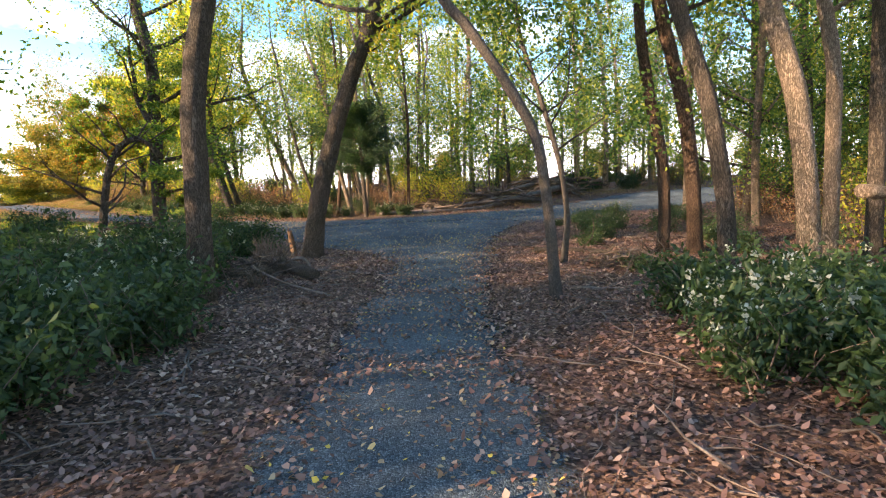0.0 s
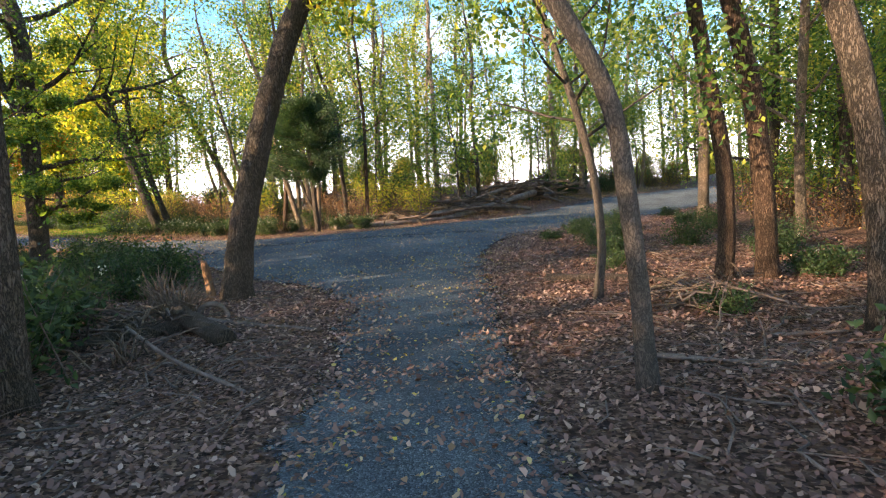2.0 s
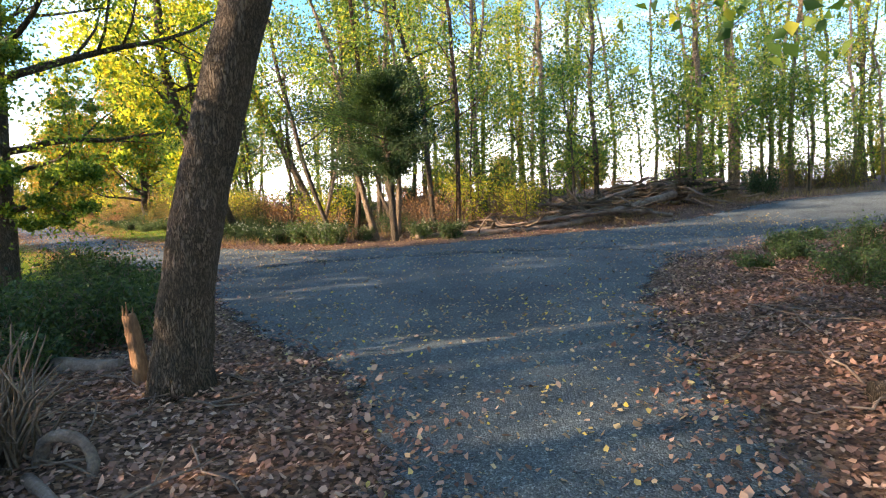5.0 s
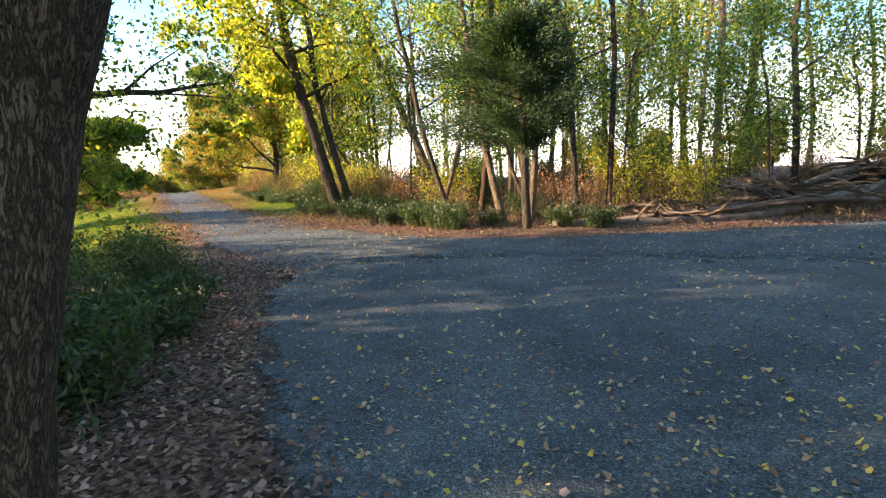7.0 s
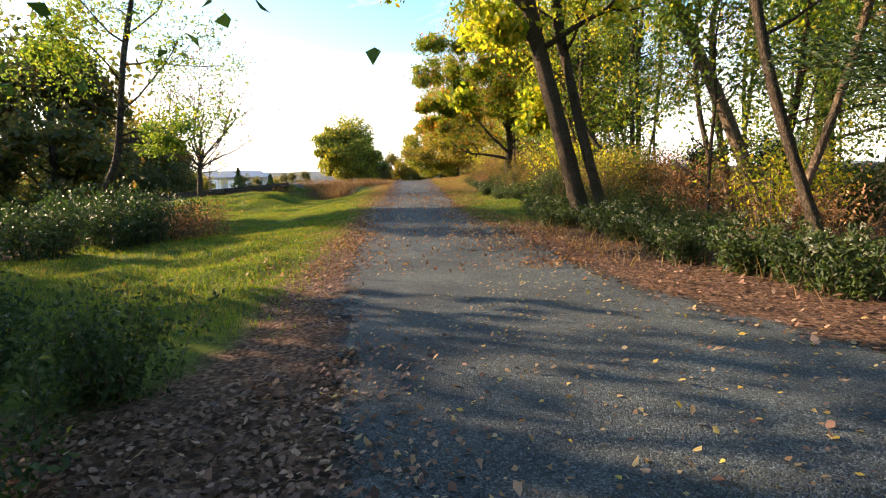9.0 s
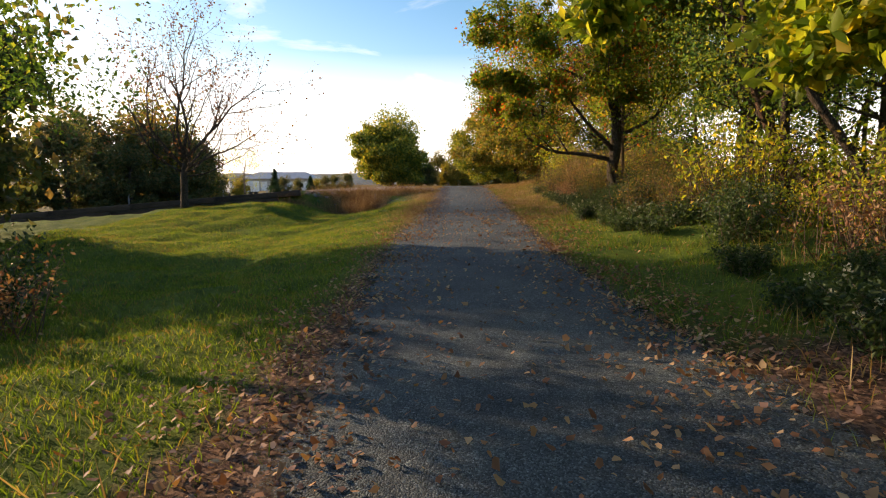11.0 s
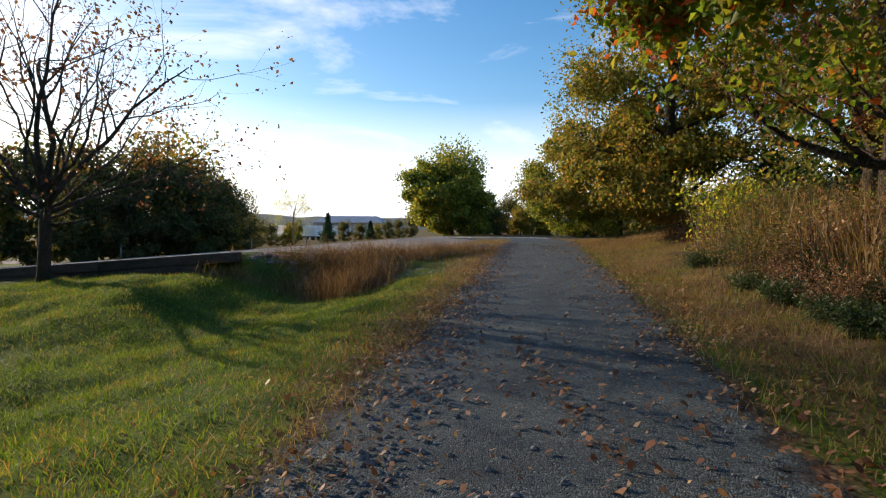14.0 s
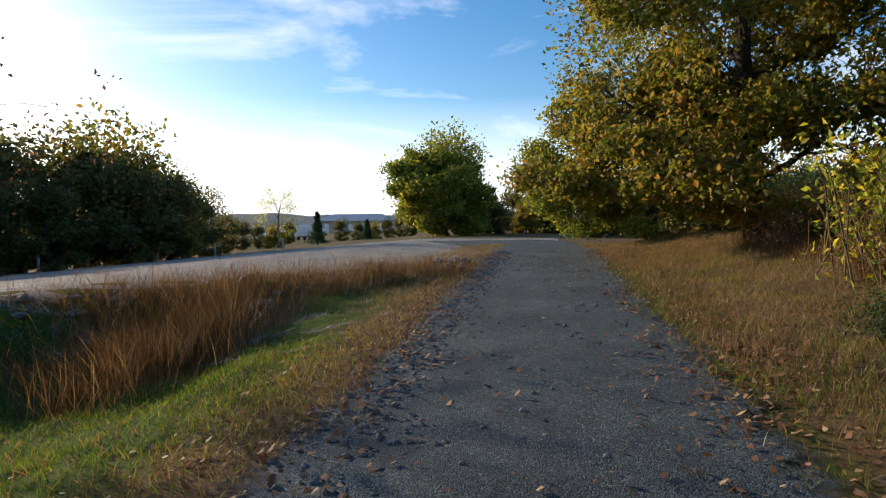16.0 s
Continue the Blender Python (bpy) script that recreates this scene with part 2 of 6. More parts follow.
def ground_material():
    m, nt, n, l = mat("soil_litter_grass")
    co = n.new("ShaderNodeTexCoord")
    v = co.outputs["Object"]
    a, b, c = noise_node(n, l, 2.0, 6, 0.65, v), noise_node(n, l, 28, 6, 0.75, v), noise_node(n, l, 0.35, 4, 0.6, v)
    vor = n.new("ShaderNodeTexVoronoi")
    vor.inputs["Scale"].default_value = 58
    l.new(v, vor.inputs["Vector"])
    sep = n.new("ShaderNodeSeparateColor")
    l.new(vor.outputs["Color"], sep.inputs["Color"])
    lit = ramp_node(n, [(0.0, (0.05, 0.032, 0.024)), (0.45, (0.135, 0.082, 0.06)), (0.8, (0.22, 0.138, 0.098)), (1.0, (0.34, 0.22, 0.15))])
    l.new(sep.outputs["Red"], lit.inputs["Fac"])
    shade = ramp_node(n, [(0.3, (0.6, 0.6, 0.6)), (0.7, (1.2, 1.15, 1.1))])
    l.new(b.outputs["Fac"], shade.inputs["Fac"])
    litter = mixc(n, l, lit.outputs["Color"], shade.outputs["Color"], 0.9, "MULTIPLY")
    gr = ramp_node(n, [(0.25, (0.035, 0.06, 0.012)), (0.5, (0.085, 0.14, 0.025)), (0.75, (0.16, 0.20, 0.045))])
    l.new(b.outputs["Fac"], gr.inputs["Fac"])
    # uneven grass tone, its dark patches also painting shade in the hollows
    gtone = ramp_node(n, [(0.35, (0.55, 0.66, 0.6)), (0.65, (1.3, 1.1, 0.9))])
    l.new(a.outputs["Fac"], gtone.inputs["Fac"])
    grass = mixc(n, l, gr.outputs["Color"], gtone.outputs["Color"], 1.0, "MULTIPLY")
    dr = ramp_node(n, [(0.25, (0.075, 0.05, 0.025)), (0.5, (0.17, 0.11, 0.055)), (0.75, (0.29, 0.20, 0.105))])
    l.new(b.outputs["Fac"], dr.inputs["Fac"])

    def mask(attr, lo, hi):
        at = n.new("ShaderNodeAttribute")
        at.attribute_name = attr
        s = n.new("ShaderNodeMath")
        s.operation = "MULTIPLY_ADD"
        s.inputs[1].default_value = 0.7
        l.new(a.outputs["Fac"], s.inputs[0])
        l.new(at.outputs["Fac"], s.inputs[2])
        k = n.new("ShaderNodeMapRange")
        k.inputs["From Min"].default_value, k.inputs["From Max"].default_value = lo, hi
        l.new(s.outputs["Value"], k.inputs["Value"])
        return k.outputs["Result"]

    col = mixc(n, l, litter, grass, mask("grass", 0.7, 1.0))
    col = mixc(n, l, col, dr.outputs["Color"], mask("dry", 0.75, 1.15))
    p, o, bp = n.new("ShaderNodeBsdfPrincipled"), n.new("ShaderNodeOutputMaterial"), n.new("ShaderNodeBump")
    bp.inputs["Strength"].default_value, bp.inputs["Distance"].default_value = 0.9, 0.03
    l.new(b.outputs["Fac"], bp.inputs["Height"])
    l.new(bp.outputs["Normal"], p.inputs["Normal"])
    l.new(col, p.inputs["Base Color"])
    p.inputs["Roughness"].default_value = 0.95
    p.inputs["Specular IOR Level"].default_value = 0.1
    l.new(p.outputs["BSDF"], o.inputs["Surface"])
    return m


M_GROUND = ground_material()
M_ROAD = gravel("blue_grey_gravel", (0.032, 0.043, 0.048), (0.150, 0.187, 0.196), (1.28, 1.30, 1.28))
M_LOT = gravel("pale_dusty_gravel", (0.20, 0.19, 0.17), (0.48, 0.46, 0.42), (1.15, 1.1, 1.0), 0.2)
M_BARK = bark("grey_brown_bark", (0.035, 0.028, 0.022), (0.20, 0.16, 0.125))
# tan bark, lightened in its colour to stand in for sun on the trunks
M_BARK_PALE = bark("tan_bark", (0.09, 0.066, 0.048), (0.44, 0.34, 0.25))
M_BARK_SMOOTH = bark("mottled_smooth_bark", (0.045, 0.038, 0.032), (0.15, 0.125, 0.105), 15.0, 0.6, 0.45)
M_BARK_RED = bark("red_brown_bark", (0.035, 0.022, 0.016), (0.21, 0.135, 0.09))
M_DEAD = surface("weathered_dead_wood", [(0.3, (0.09, 0.065, 0.05)), (0.6, (0.22, 0.17, 0.135)), (0.8, (0.34, 0.28, 0.23))], 8, 0.9, 0.6, 90,
                 squash=(1, 1, 1))
M_ROT = surface("rotten_orange_wood", [(0.3, (0.11, 0.055, 0.03)), (0.6, (0.30, 0.17, 0.09)), (0.8, (0.45, 0.30, 0.18))], 9, 0.9, 0.8, 70, squash=(1, 1, 0.25))
M_STONE = surface("grey_stone", [(0.3, (0.13, 0.13, 0.14)), (0.6, (0.27, 0.265, 0.26)), (0.8, (0.40, 0.39, 0.37))], 30, 0.85, 0.4, 160)
M_TIMBER = surface("dark_timber", [(0.3, (0.035, 0.027, 0.022)), (0.7, (0.11, 0.085, 0.07))], 6, 0.85, 0.5, 80, squash=(0.2, 1, 1))
M_WHITE = surface("white_painted_metal", [(0.3, (0.62, 0.63, 0.64)), (0.7, (0.80, 0.80, 0.79))], 1.2, 0.45, 0.05, 8)
M_ROOF = surface("grey_metal_roof", [(0.3, (0.20, 0.24, 0.29)), (0.7, (0.30, 0.34, 0.39))], 0.4, 0.5, 0.05, 6)
M_DARK = surface("black_rubber", [(0.3, (0.02, 0.02, 0.02)), (0.7, (0.05, 0.05, 0.05))], 8, 0.7, 0.1, 60)
M_POST = surface("grey_post", [(0.3, (0.25, 0.24, 0.23)), (0.7, (0.5, 0.49, 0.47))], 8, 0.8, 0.2, 60)
L_GREEN = leafy("green_leaves", [(0.0, (0.04, 0.09, 0.02)), (0.5, (0.09, 0.17, 0.035)), (0.85, (0.18, 0.26, 0.045)), (1.0, (0.30, 0.32, 0.05))], 0.55)
L_YELLOW = leafy("yellow_green_leaves", [(0.0, (0.10, 0.18, 0.025)), (0.5, (0.24, 0.31, 0.045)), (0.8, (0.40, 0.39, 0.055)), (1.0, (0.52, 0.40, 0.06))], 0.6)
L_WOOD = leafy("woodland_leaves", [(0.0, (0.035, 0.085, 0.03)), (0.4, (0.07, 0.15, 0.045)), (0.75, (0.15, 0.23, 0.05)), (1.0, (0.32, 0.34, 0.06))], 0.55)
L_OLIVE = leafy("olive_thicket_leaves", [(0.0, (0.05, 0.075, 0.025)), (0.45, (0.095, 0.11, 0.034)), (0.75, (0.16, 0.14, 0.045)), (1.0, (0.30, 0.17, 0.06))], 0.5, 0.5, 1.4)
# leaf colour darkened and greyed to stand in for backlit shade and glare
L_SHADE = leafy("shade_darkened_leaves", [(0.0, (0.045, 0.066, 0.028)), (0.5, (0.09, 0.108, 0.042)), (0.85, (0.15, 0.14, 0.055)), (1.0, (0.20, 0.13, 0.055))], 0.45)
L_GOLD = leafy("golden_brown_leaves", [(0.0, (0.07, 0.10, 0.02)), (0.45, (0.16, 0.175, 0.035)), (0.8, (0.26, 0.22, 0.045)), (1.0, (0.32, 0.18, 0.05))], 0.5)
L_RED = leafy("green_and_red_leaves", [(0.0, (0.055, 0.12, 0.02)), (0.5, (0.14, 0.22, 0.03)), (0.93, (0.28, 0.24, 0.035)), (1.0, (0.42, 0.10, 0.03))], 0.55)
L_MAPLE = leafy("mid_green_leaves", [(0.0, (0.055, 0.10, 0.022)), (0.5, (0.13, 0.18, 0.035)), (0.85, (0.26, 0.26, 0.045)), (1.0, (0.42, 0.34, 0.05))], 0.5)
L_CURL = leafy("curled_orange_leaves", [(0.0, (0.10, 0.045, 0.025)), (0.4, (0.22, 0.10, 0.05)), (0.8, (0.36, 0.20, 0.10)), (1.0, (0.48, 0.33, 0.18))], 0.2, 0.6)
L_RUST = leafy("rust_red_leaves", [(0.0, (0.07, 0.03, 0.02)), (0.5, (0.16, 0.06, 0.03)), (1.0, (0.25, 0.13, 0.05))], 0.35)
L_DARK = leafy("dark_green_needles", [(0.0, (0.014, 0.038, 0.018)), (0.6, (0.03, 0.068, 0.028)), (1.0, (0.06, 0.105, 0.036))], 0.25)
L_WEED = leafy("weed_leaves", [(0.0, (0.018, 0.042, 0.016)), (0.5, (0.036, 0.07, 0.026)), (1.0, (0.075, 0.12, 0.042))], 0.35)
L_FLOWER = leafy("white_flower_heads", [(0.0, (0.20, 0.23, 0.19)), (1.0, (0.44, 0.46, 0.40))], 0.3)
L_LITTER = leafy("fallen_brown_leaves", [(0.0, (0.07, 0.038, 0.030)), (0.4, (0.16, 0.088, 0.066)), (0.8, (0.27, 0.155, 0.115)), (1.0, (0.42, 0.28, 0.205))], 0.15, 0.6)
L_FALLEN = leafy("fallen_yellow_leaves", [(0.0, (0.15, 0.085, 0.045)), (0.4, (0.30, 0.20, 0.11)), (0.75, (0.42, 0.33, 0.20)), (1.0, (0.50, 0.37, 0.06))], 0.15, 0.6)
L_GRASS = leafy("lawn_blades", [(0.0, (0.045, 0.08, 0.010)), (0.4, (0.082, 0.16, 0.018)), (0.8, (0.16, 0.235, 0.03)), (0.95, (0.27, 0.22, 0.06)), (1.0, (0.26, 0.15, 0.06))], 0.45, 0.6, 1.6)
L_STRAW = leafy("dry_straw_blades", [(0.0, (0.06, 0.030, 0.014)), (0.5, (0.15, 0.08, 0.038)), (0.85, (0.25, 0.15, 0.08)), (1.0, (0.40, 0.29, 0.17))], 0.3, 0.6, 2.2)
L_TUFT = leafy("dry_verge_blades", [(0.0, (0.09, 0.085, 0.025)), (0.35, (0.17, 0.115, 0.05)), (0.7, (0.25, 0.16, 0.075)), (1.0, (0.38, 0.29, 0.14))], 0.3, 0.6, 2.6)

# ---- the lie of the land ----
ORIGIN, ALONG, ACROSS = (-5.52, 12.94), (-0.7327, 0.6803), (0.6803, 0.7327)


def smooth(a, b, x):
    k = np.clip((x - a) / (b - a), 0, 1)
    return k * k * (3 - 2 * k)


def lane(x, y):
    """Metres along the gravel lane past the junction, and to its right."""
    dx, dy = x - ORIGIN[0], y - ORIGIN[1]
    return dx * ALONG[0] + dy * ALONG[1], dx * ACROSS[0] + dy * ACROSS[1]


def lot_mask(s, d):
    diag = ((d + 4.6) * -4.8 + (s - 16.6) * 3.2) / 5.77
    return smooth(16.45, 16.6, s) * smooth(-1.0, 0.4, diag)


def height(x, y):
    """The ground's height, over arrays."""
    x, y = np.asarray(x, float), np.asarray(y, float)
    yy = np.clip(y, -6, 30)
    z = 0.033 * np.minimum(yy, 18) + 0.055 * np.clip(yy - 18, 0, 12)
    z = z - 0.06 * smooth(3.2, 5.2, y) * (1 - smooth(8, 11, y)) * smooth(5, 3, np.abs(x))
    s, d = lane(x, y)
    past = smooth(1.5, 7, s)
    ditch = smooth(1.0, 3.6, -d) * past * (1 - smooth(16.6, 19, s)) * (1 - 0.75 * smooth(4.6, 8.0, -d))
    z = z - 0.27 * ditch
    z = z + 0.22 * smooth(1.6, 3.4, d) * smooth(3, 8, s)
    z = z + 0.22 * smooth(14.6, 17.5, y) * smooth(-5, -3, x)
    m = lot_mask(s, d)
    lotz = 1.16 - 0.08 * np.clip(-d - 4.6, 0, 19)
    z = z + (lotz - 0.27 - z) * smooth(12.5, 16.2, s) * smooth(3.4, 5.2, -d) * smooth(24, 18, -d)
    return z * (1 - m) + lotz * m


def h1(x, y):
    return float(height(x, y))


ROAD_LINE = [(17.0, 20.5, 1.2), (12.0, 18.8, 1.25), (8.0, 16.9, 1.3), (4.6, 14.4, 1.45), (1.8, 12.5, 1.65), (-0.6, 11.5, 1.6), (-2.7, 11.6, 1.2), (-4.0, 12.2, 0.98),
             (-5.25, 13.05, 0.92), (-7.8, 15.2, 0.86), (-10.8, 17.65, 0.86), (-13.3, 20.0, 0.86), (-16.8, 23.4, 0.86), (-19.2, 25.6, 0.88), (-22.62, 28.72, 1.0), (-26.2, 31.2, 1.5), (-30.26, 32.88, 2.2)]
PATH_LINE = [(-0.3, -7, 0.50), (-0.2, -2, 0.50), (-0.14, 2.2, 0.43), (-0.17, 3.6, 0.40), (-0.08, 5.0, 0.44), (-0.02, 6.6, 0.58), (-0.2, 7.8, 0.95), (-0.5, 8.8, 1.45),
             (-0.7, 9.8, 2.0), (-0.8, 10.8, 2.4), (-0.9, 12.7, 1.9)]


def spline(pts, step):
    """A smooth line through points of any dimension, at about the given step."""
    p = [Vector(q) for q in pts]
    p = [2 * p[0] - p[1]] + p + [2 * p[-1] - p[-2]]
    out = []
    for i in range(1, len(p) - 2):
        a, b, c, d = p[i - 1:i + 3]
        k = max(2, int((c - b).length / step))
        for j in range(k):
            t = j / k
            out.append(0.5 * (2 * b + (c - a) * t + (2 * a - 5 * b + 4 * c - d) * t * t + (3 * b - a - 3 * c + d) * t ** 3))
    out.append(p[-2])
    return out


def road_distance(x, y):
    """Signed clearance from the gravel's edge, over arrays: below 0 on the gravel."""
    best = np.full(np.shape(x), 1e9)
    for line in (spline(ROAD_LINE, 0.8), spline(PATH_LINE, 0.5)):
        for p in line:
            best = np.minimum(best, np.hypot(x - p[0], y - p[1]) - p[2])
    return best


def grass_mask(x, y):
    s, d = lane(x, y)
    left = smooth(0.75, 1.6, -d) * smooth(-3.2, -1.6, s) * np.maximum(smooth(5.2, 4.0, -d), smooth(6.0, 8.0, s))
    right = smooth(0.72, 1.05, d) * smooth(2.5, 5.0, s) * smooth(6, 3, d)
    return np.clip(np.maximum(left, right * 0.85), 0, 1)


def dry_mask(x, y):
    s, d = lane(x, y)
    edge = smooth(8, 13, s) * np.maximum(smooth(0.7, 1.1, -d) * smooth(2.2, 1.2, -d) * 0.75, smooth(0.7, 1.2, d) * smooth(6.5, 3.5, d) * 0.95)
    bank = smooth(15.6, 16.6, s) * smooth(1.9, 2.6, -d) * (1 - lot_mask(s, d)) * 0.8
    field = lot_mask(s, d) * smooth(27, 36, s) * 0.7
    return np.clip(np.maximum(np.maximum(edge, bank), field), 0, 1)


# ---- mesh helpers ----
def add_float(me, name, values):
    at = me.attributes.new(name, "FLOAT", "POINT")
    at.data.foreach_set("value", np.asarray(values, np.float32))


def mesh(name, verts, faces, material, smooth_shade=True):
    me = bpy.data.meshes.new(name)
    me.from_pydata(verts, [], faces)
    me.materials.append(material)
    if smooth_shade:
        me.polygons.foreach_set("use_smooth", [True] * len(me.polygons))
    me.update()
    return me


def put(name, me, parent=None, label=""):
    ob = new(name, me)
    if parent is not None:
        ob.parent = parent
    return tagged(ob, label)


def thing(name, at, label, category, group=""):
    ob = new(name)
    ob.empty_display_size = 0.2
    ob.matrix_basis = pose(*at)
    return tagged(ob, label, category, group)


class Tubes:
    """Collects tapered round limbs into one mesh."""

    def __init__(self):
        self.v, self.f = [], []

    def add(self, pts, radii, seg=8, rough=0.0, cap=True):
        pts = [Vector(p) for p in pts]
        n0, up = len(self.v), None
        for i, p in enumerate(pts):
            a, b = pts[max(i - 1, 0)], pts[min(i + 1, len(pts) - 1)]
            t = (b - a).normalized() if (b - a).length > 1e-6 else Vector((0, 0, 1))
            if up is None:
                up = t.orthogonal().normalized()
            up = (up - t * up.dot(t)).normalized()
            side = t.cross(up)
            for k in range(seg):
                w = 2 * math.pi * k / seg
                q = p + (up * math.cos(w) + side * math.sin(w)) * radii[i]
                if rough:
                    q += (q - p) * rough * noise.noise(q * 6.0)
                self.v.append(q)
        for i in range(len(pts) - 1):
            for k in range(seg):
                a, b = n0 + i * seg + k, n0 + i * seg + (k + 1) % seg
                self.f.append((a, b, b + seg, a + seg))
        if cap:
            self.f.append(tuple(n0 + k for k in range(seg))[::-1])
            self.f.append(tuple(n0 + (len(pts) - 1) * seg + k for k in range(seg)))

    def mesh(self, name, material):
        return mesh(name, self.v, self.f, material)


def leaf_mesh(name, centres, size, material, rng, flat=0.0, slim=0.5, spread=0.0, fold=0.18, dirs=None):
    """Many small folded leaves, one island each: stalk end, two sides, tip."""
    c = np.asarray(centres, float).reshape(-1, 3)
    n = len(c)
    if spread:
        c = c + rng.normal(0, spread, (n, 3))
    a = rng.normal(0, 1, (n, 3)) if dirs is None else dirs + rng.normal(0, 0.25, (n, 3))
    a[:, 2] *= 1 - flat
    a /= np.linalg.norm(a, axis=1)[:, None] + 1e-9
    b = rng.normal(0, 1, (n, 3))
    b[:, 2] *= 1 - flat
    b -= a * (a * b).sum(1)[:, None]
    b /= np.linalg.norm(b, axis=1)[:, None] + 1e-9
    w = np.cross(a, b)
    ln = size * rng.uniform(0.6, 1.3, n)[:, None]
    v = np.empty((n, 4, 3))
    v[:, 0] = c
    v[:, 1] = c + a * ln * 0.45 + b * ln * slim * 0.5 + w * ln * fold
    v[:, 2] = c + a * ln
    v[:, 3] = c + a * ln * 0.45 - b * ln * slim * 0.5 + w * ln * fold
    me = bpy.data.meshes.new(name)
    i = np.arange(n)[:, None] * 4
    tri = np.concatenate([i + [0, 1, 2], i + [0, 2, 3]], 1).reshape(-1)
    me.vertices.add(n * 4)
    me.vertices.foreach_set("co", v.reshape(-1))
    me.loops.add(n * 6)
    me.loops.foreach_set("vertex_index", tri)
    me.polygons.add(n * 2)
    me.polygons.foreach_set("loop_start", np.arange(n * 2) * 3)
    me.polygons.foreach_set("loop_total", np.full(n * 2, 3))
    me.update(calc_edges=True)
    me.materials.append(material)
    return me


def litter_mesh(name, centres, size, material, rng, tilt=0.35):
    """Fallen leaves: ragged five-cornered blades, curled, lying nearly flat."""
    c = np.asarray(centres, float).reshape(-1, 3)
    n = len(c)
    w = rng.uniform(0, 2 * np.pi, n)[:, None] + np.arange(5)[None, :] * (2 * np.pi / 5) + rng.normal(0, 0.22, (n, 5))
    q = size * rng.uniform(0.55, 1.25, n)[:, None] * rng.uniform(0.28, 0.72, (n, 5))
    q[:, 0] *= 1.5
    x, y = np.cos(w) * q, np.sin(w) * q
    t = rng.normal(0, tilt, (n, 2))
    z = x * t[:, :1] + y * t[:, 1:] + rng.uniform(0.0, 0.22, (n, 5)) * size
    z -= z.min(1)[:, None]
    v = np.stack([c[:, :1] + x, c[:, 1:2] + y, c[:, 2:] + z], -1)
    me = bpy.data.meshes.new(name)
    i = np.arange(n)[:, None] * 5
    tri = np.concatenate([i + [0, 1, 2], i + [0, 2, 3], i + [0, 3, 4]], 1).reshape(-1)
    me.vertices.add(n * 5)
    me.vertices.foreach_set("co", v.reshape(-1))
    me.loops.add(n * 9)
    me.loops.foreach_set("vertex_index", tri)
    me.polygons.add(n * 3)
    me.polygons.foreach_set("loop_start", np.arange(n * 3) * 3)
    me.polygons.foreach_set("loop_total", np.full(n * 3, 3))
    me.update(calc_edges=True)
    me.materials.append(material)
    return me


def blade_mesh(name, roots, height_range, width, material, rng, lean=0.35):
    """Grass blades, each a bent pair of triangles."""
    r = np.asarray(roots, float).reshape(-1, 3)
    n = len(r)
    hh = rng.uniform(*height_range, n)[:, None] * np.ones((1, 1))
    w = rng.uniform(0, 2 * np.pi, n)
    side = np.stack([np.cos(w), np.sin(w), 0 * w], 1) * width
    bend = rng.normal(0, lean, (n, 3)) * hh
    bend[:, 2] = 0
    up = np.array([0, 0, 1.0])
    v = np.empty((n, 5, 3))
    mid = r + up * hh * 0.55 + bend * 0.4
    v[:, 0] = r - side * 0.5
    v[:, 1] = r + side * 0.5
    v[:, 2] = mid - side * 0.4
    v[:, 3] = mid + side * 0.4
    v[:, 4] = r + up * hh + bend
    me = bpy.data.meshes.new(name)
    i = np.arange(n)[:, None] * 5
    tri = np.concatenate([i + [0, 1, 2], i + [1, 3, 2], i + [2, 3, 4]], 1).reshape(-1)
    me.vertices.add(n * 5)
    me.vertices.foreach_set("co", v.reshape(-1))
    me.loops.add(n * 9)
    me.loops.foreach_set("vertex_index", tri)
    me.polygons.add(n * 3)
    me.polygons.foreach_set("loop_start", np.arange(n * 3) * 3)
    me.polygons.foreach_set("loop_total", np.full(n * 3, 3))
    me.update(calc_edges=True)
    me.materials.append(material)
    return me


# ---- ground, road, path, lot ----
def axis(lo, hi, step, far):
    mid = list(np.arange(lo, hi + 1e-6, step))
    d, left, right = step, [], []
    while lo - sum(left) > -far:
        d *= 1.35
        left.append(d)
    d = step
    while hi + sum(right) < far:
        d *= 1.35
        right.append(d)
    return np.array(sorted([lo - sum(left[:i + 1]) for i in range(len(left))]) + mid + [hi + sum(right[:i + 1]) for i in range(len(right))])


gx, gy = axis(-26, 7, 0.2, 3000), axis(-3, 33, 0.2, 3000)
X, Y = np.meshgrid(gx, gy)
Z = height(X, Y)
clear = road_distance(X, Y)
bumps = np.array([noise.noise(Vector((a * 1.7, b * 1.7, 0))) + 0.5 * noise.noise(Vector((a * 4.1, b * 4.1, 3))) for a, b in zip(X.ravel(), Y.ravel())]).reshape(X.shape)
Z = Z + bumps * (0.035 + 0.045 * grass_mask(X, Y)) * smooth(0.0, 1.0, clear) * (1 - lot_mask(*lane(X, Y)))
swell = np.array([noise.noise(Vector((a * 0.55, b * 0.8, 7))) for a, b in zip(X.ravel(), Y.ravel())]).reshape(X.shape)
Z = Z + swell * 0.08 * grass_mask(X, Y) * smooth(0.4, 1.6, clear) * (1 - lot_mask(*lane(X, Y)))
nx, ny = len(gx), len(gy)
idx = np.arange(nx * ny).reshape(ny, nx)
quads = np.stack([idx[:-1, :-1], idx[:-1, 1:], idx[1:, 1:], idx[1:, :-1]], -1).reshape(-1, 4).tolist()
me = mesh("ground", np.stack([X, Y, Z], -1).reshape(-1, 3).tolist(), quads, M_GROUND)
add_float(me, "grass", grass_mask(X, Y).ravel())
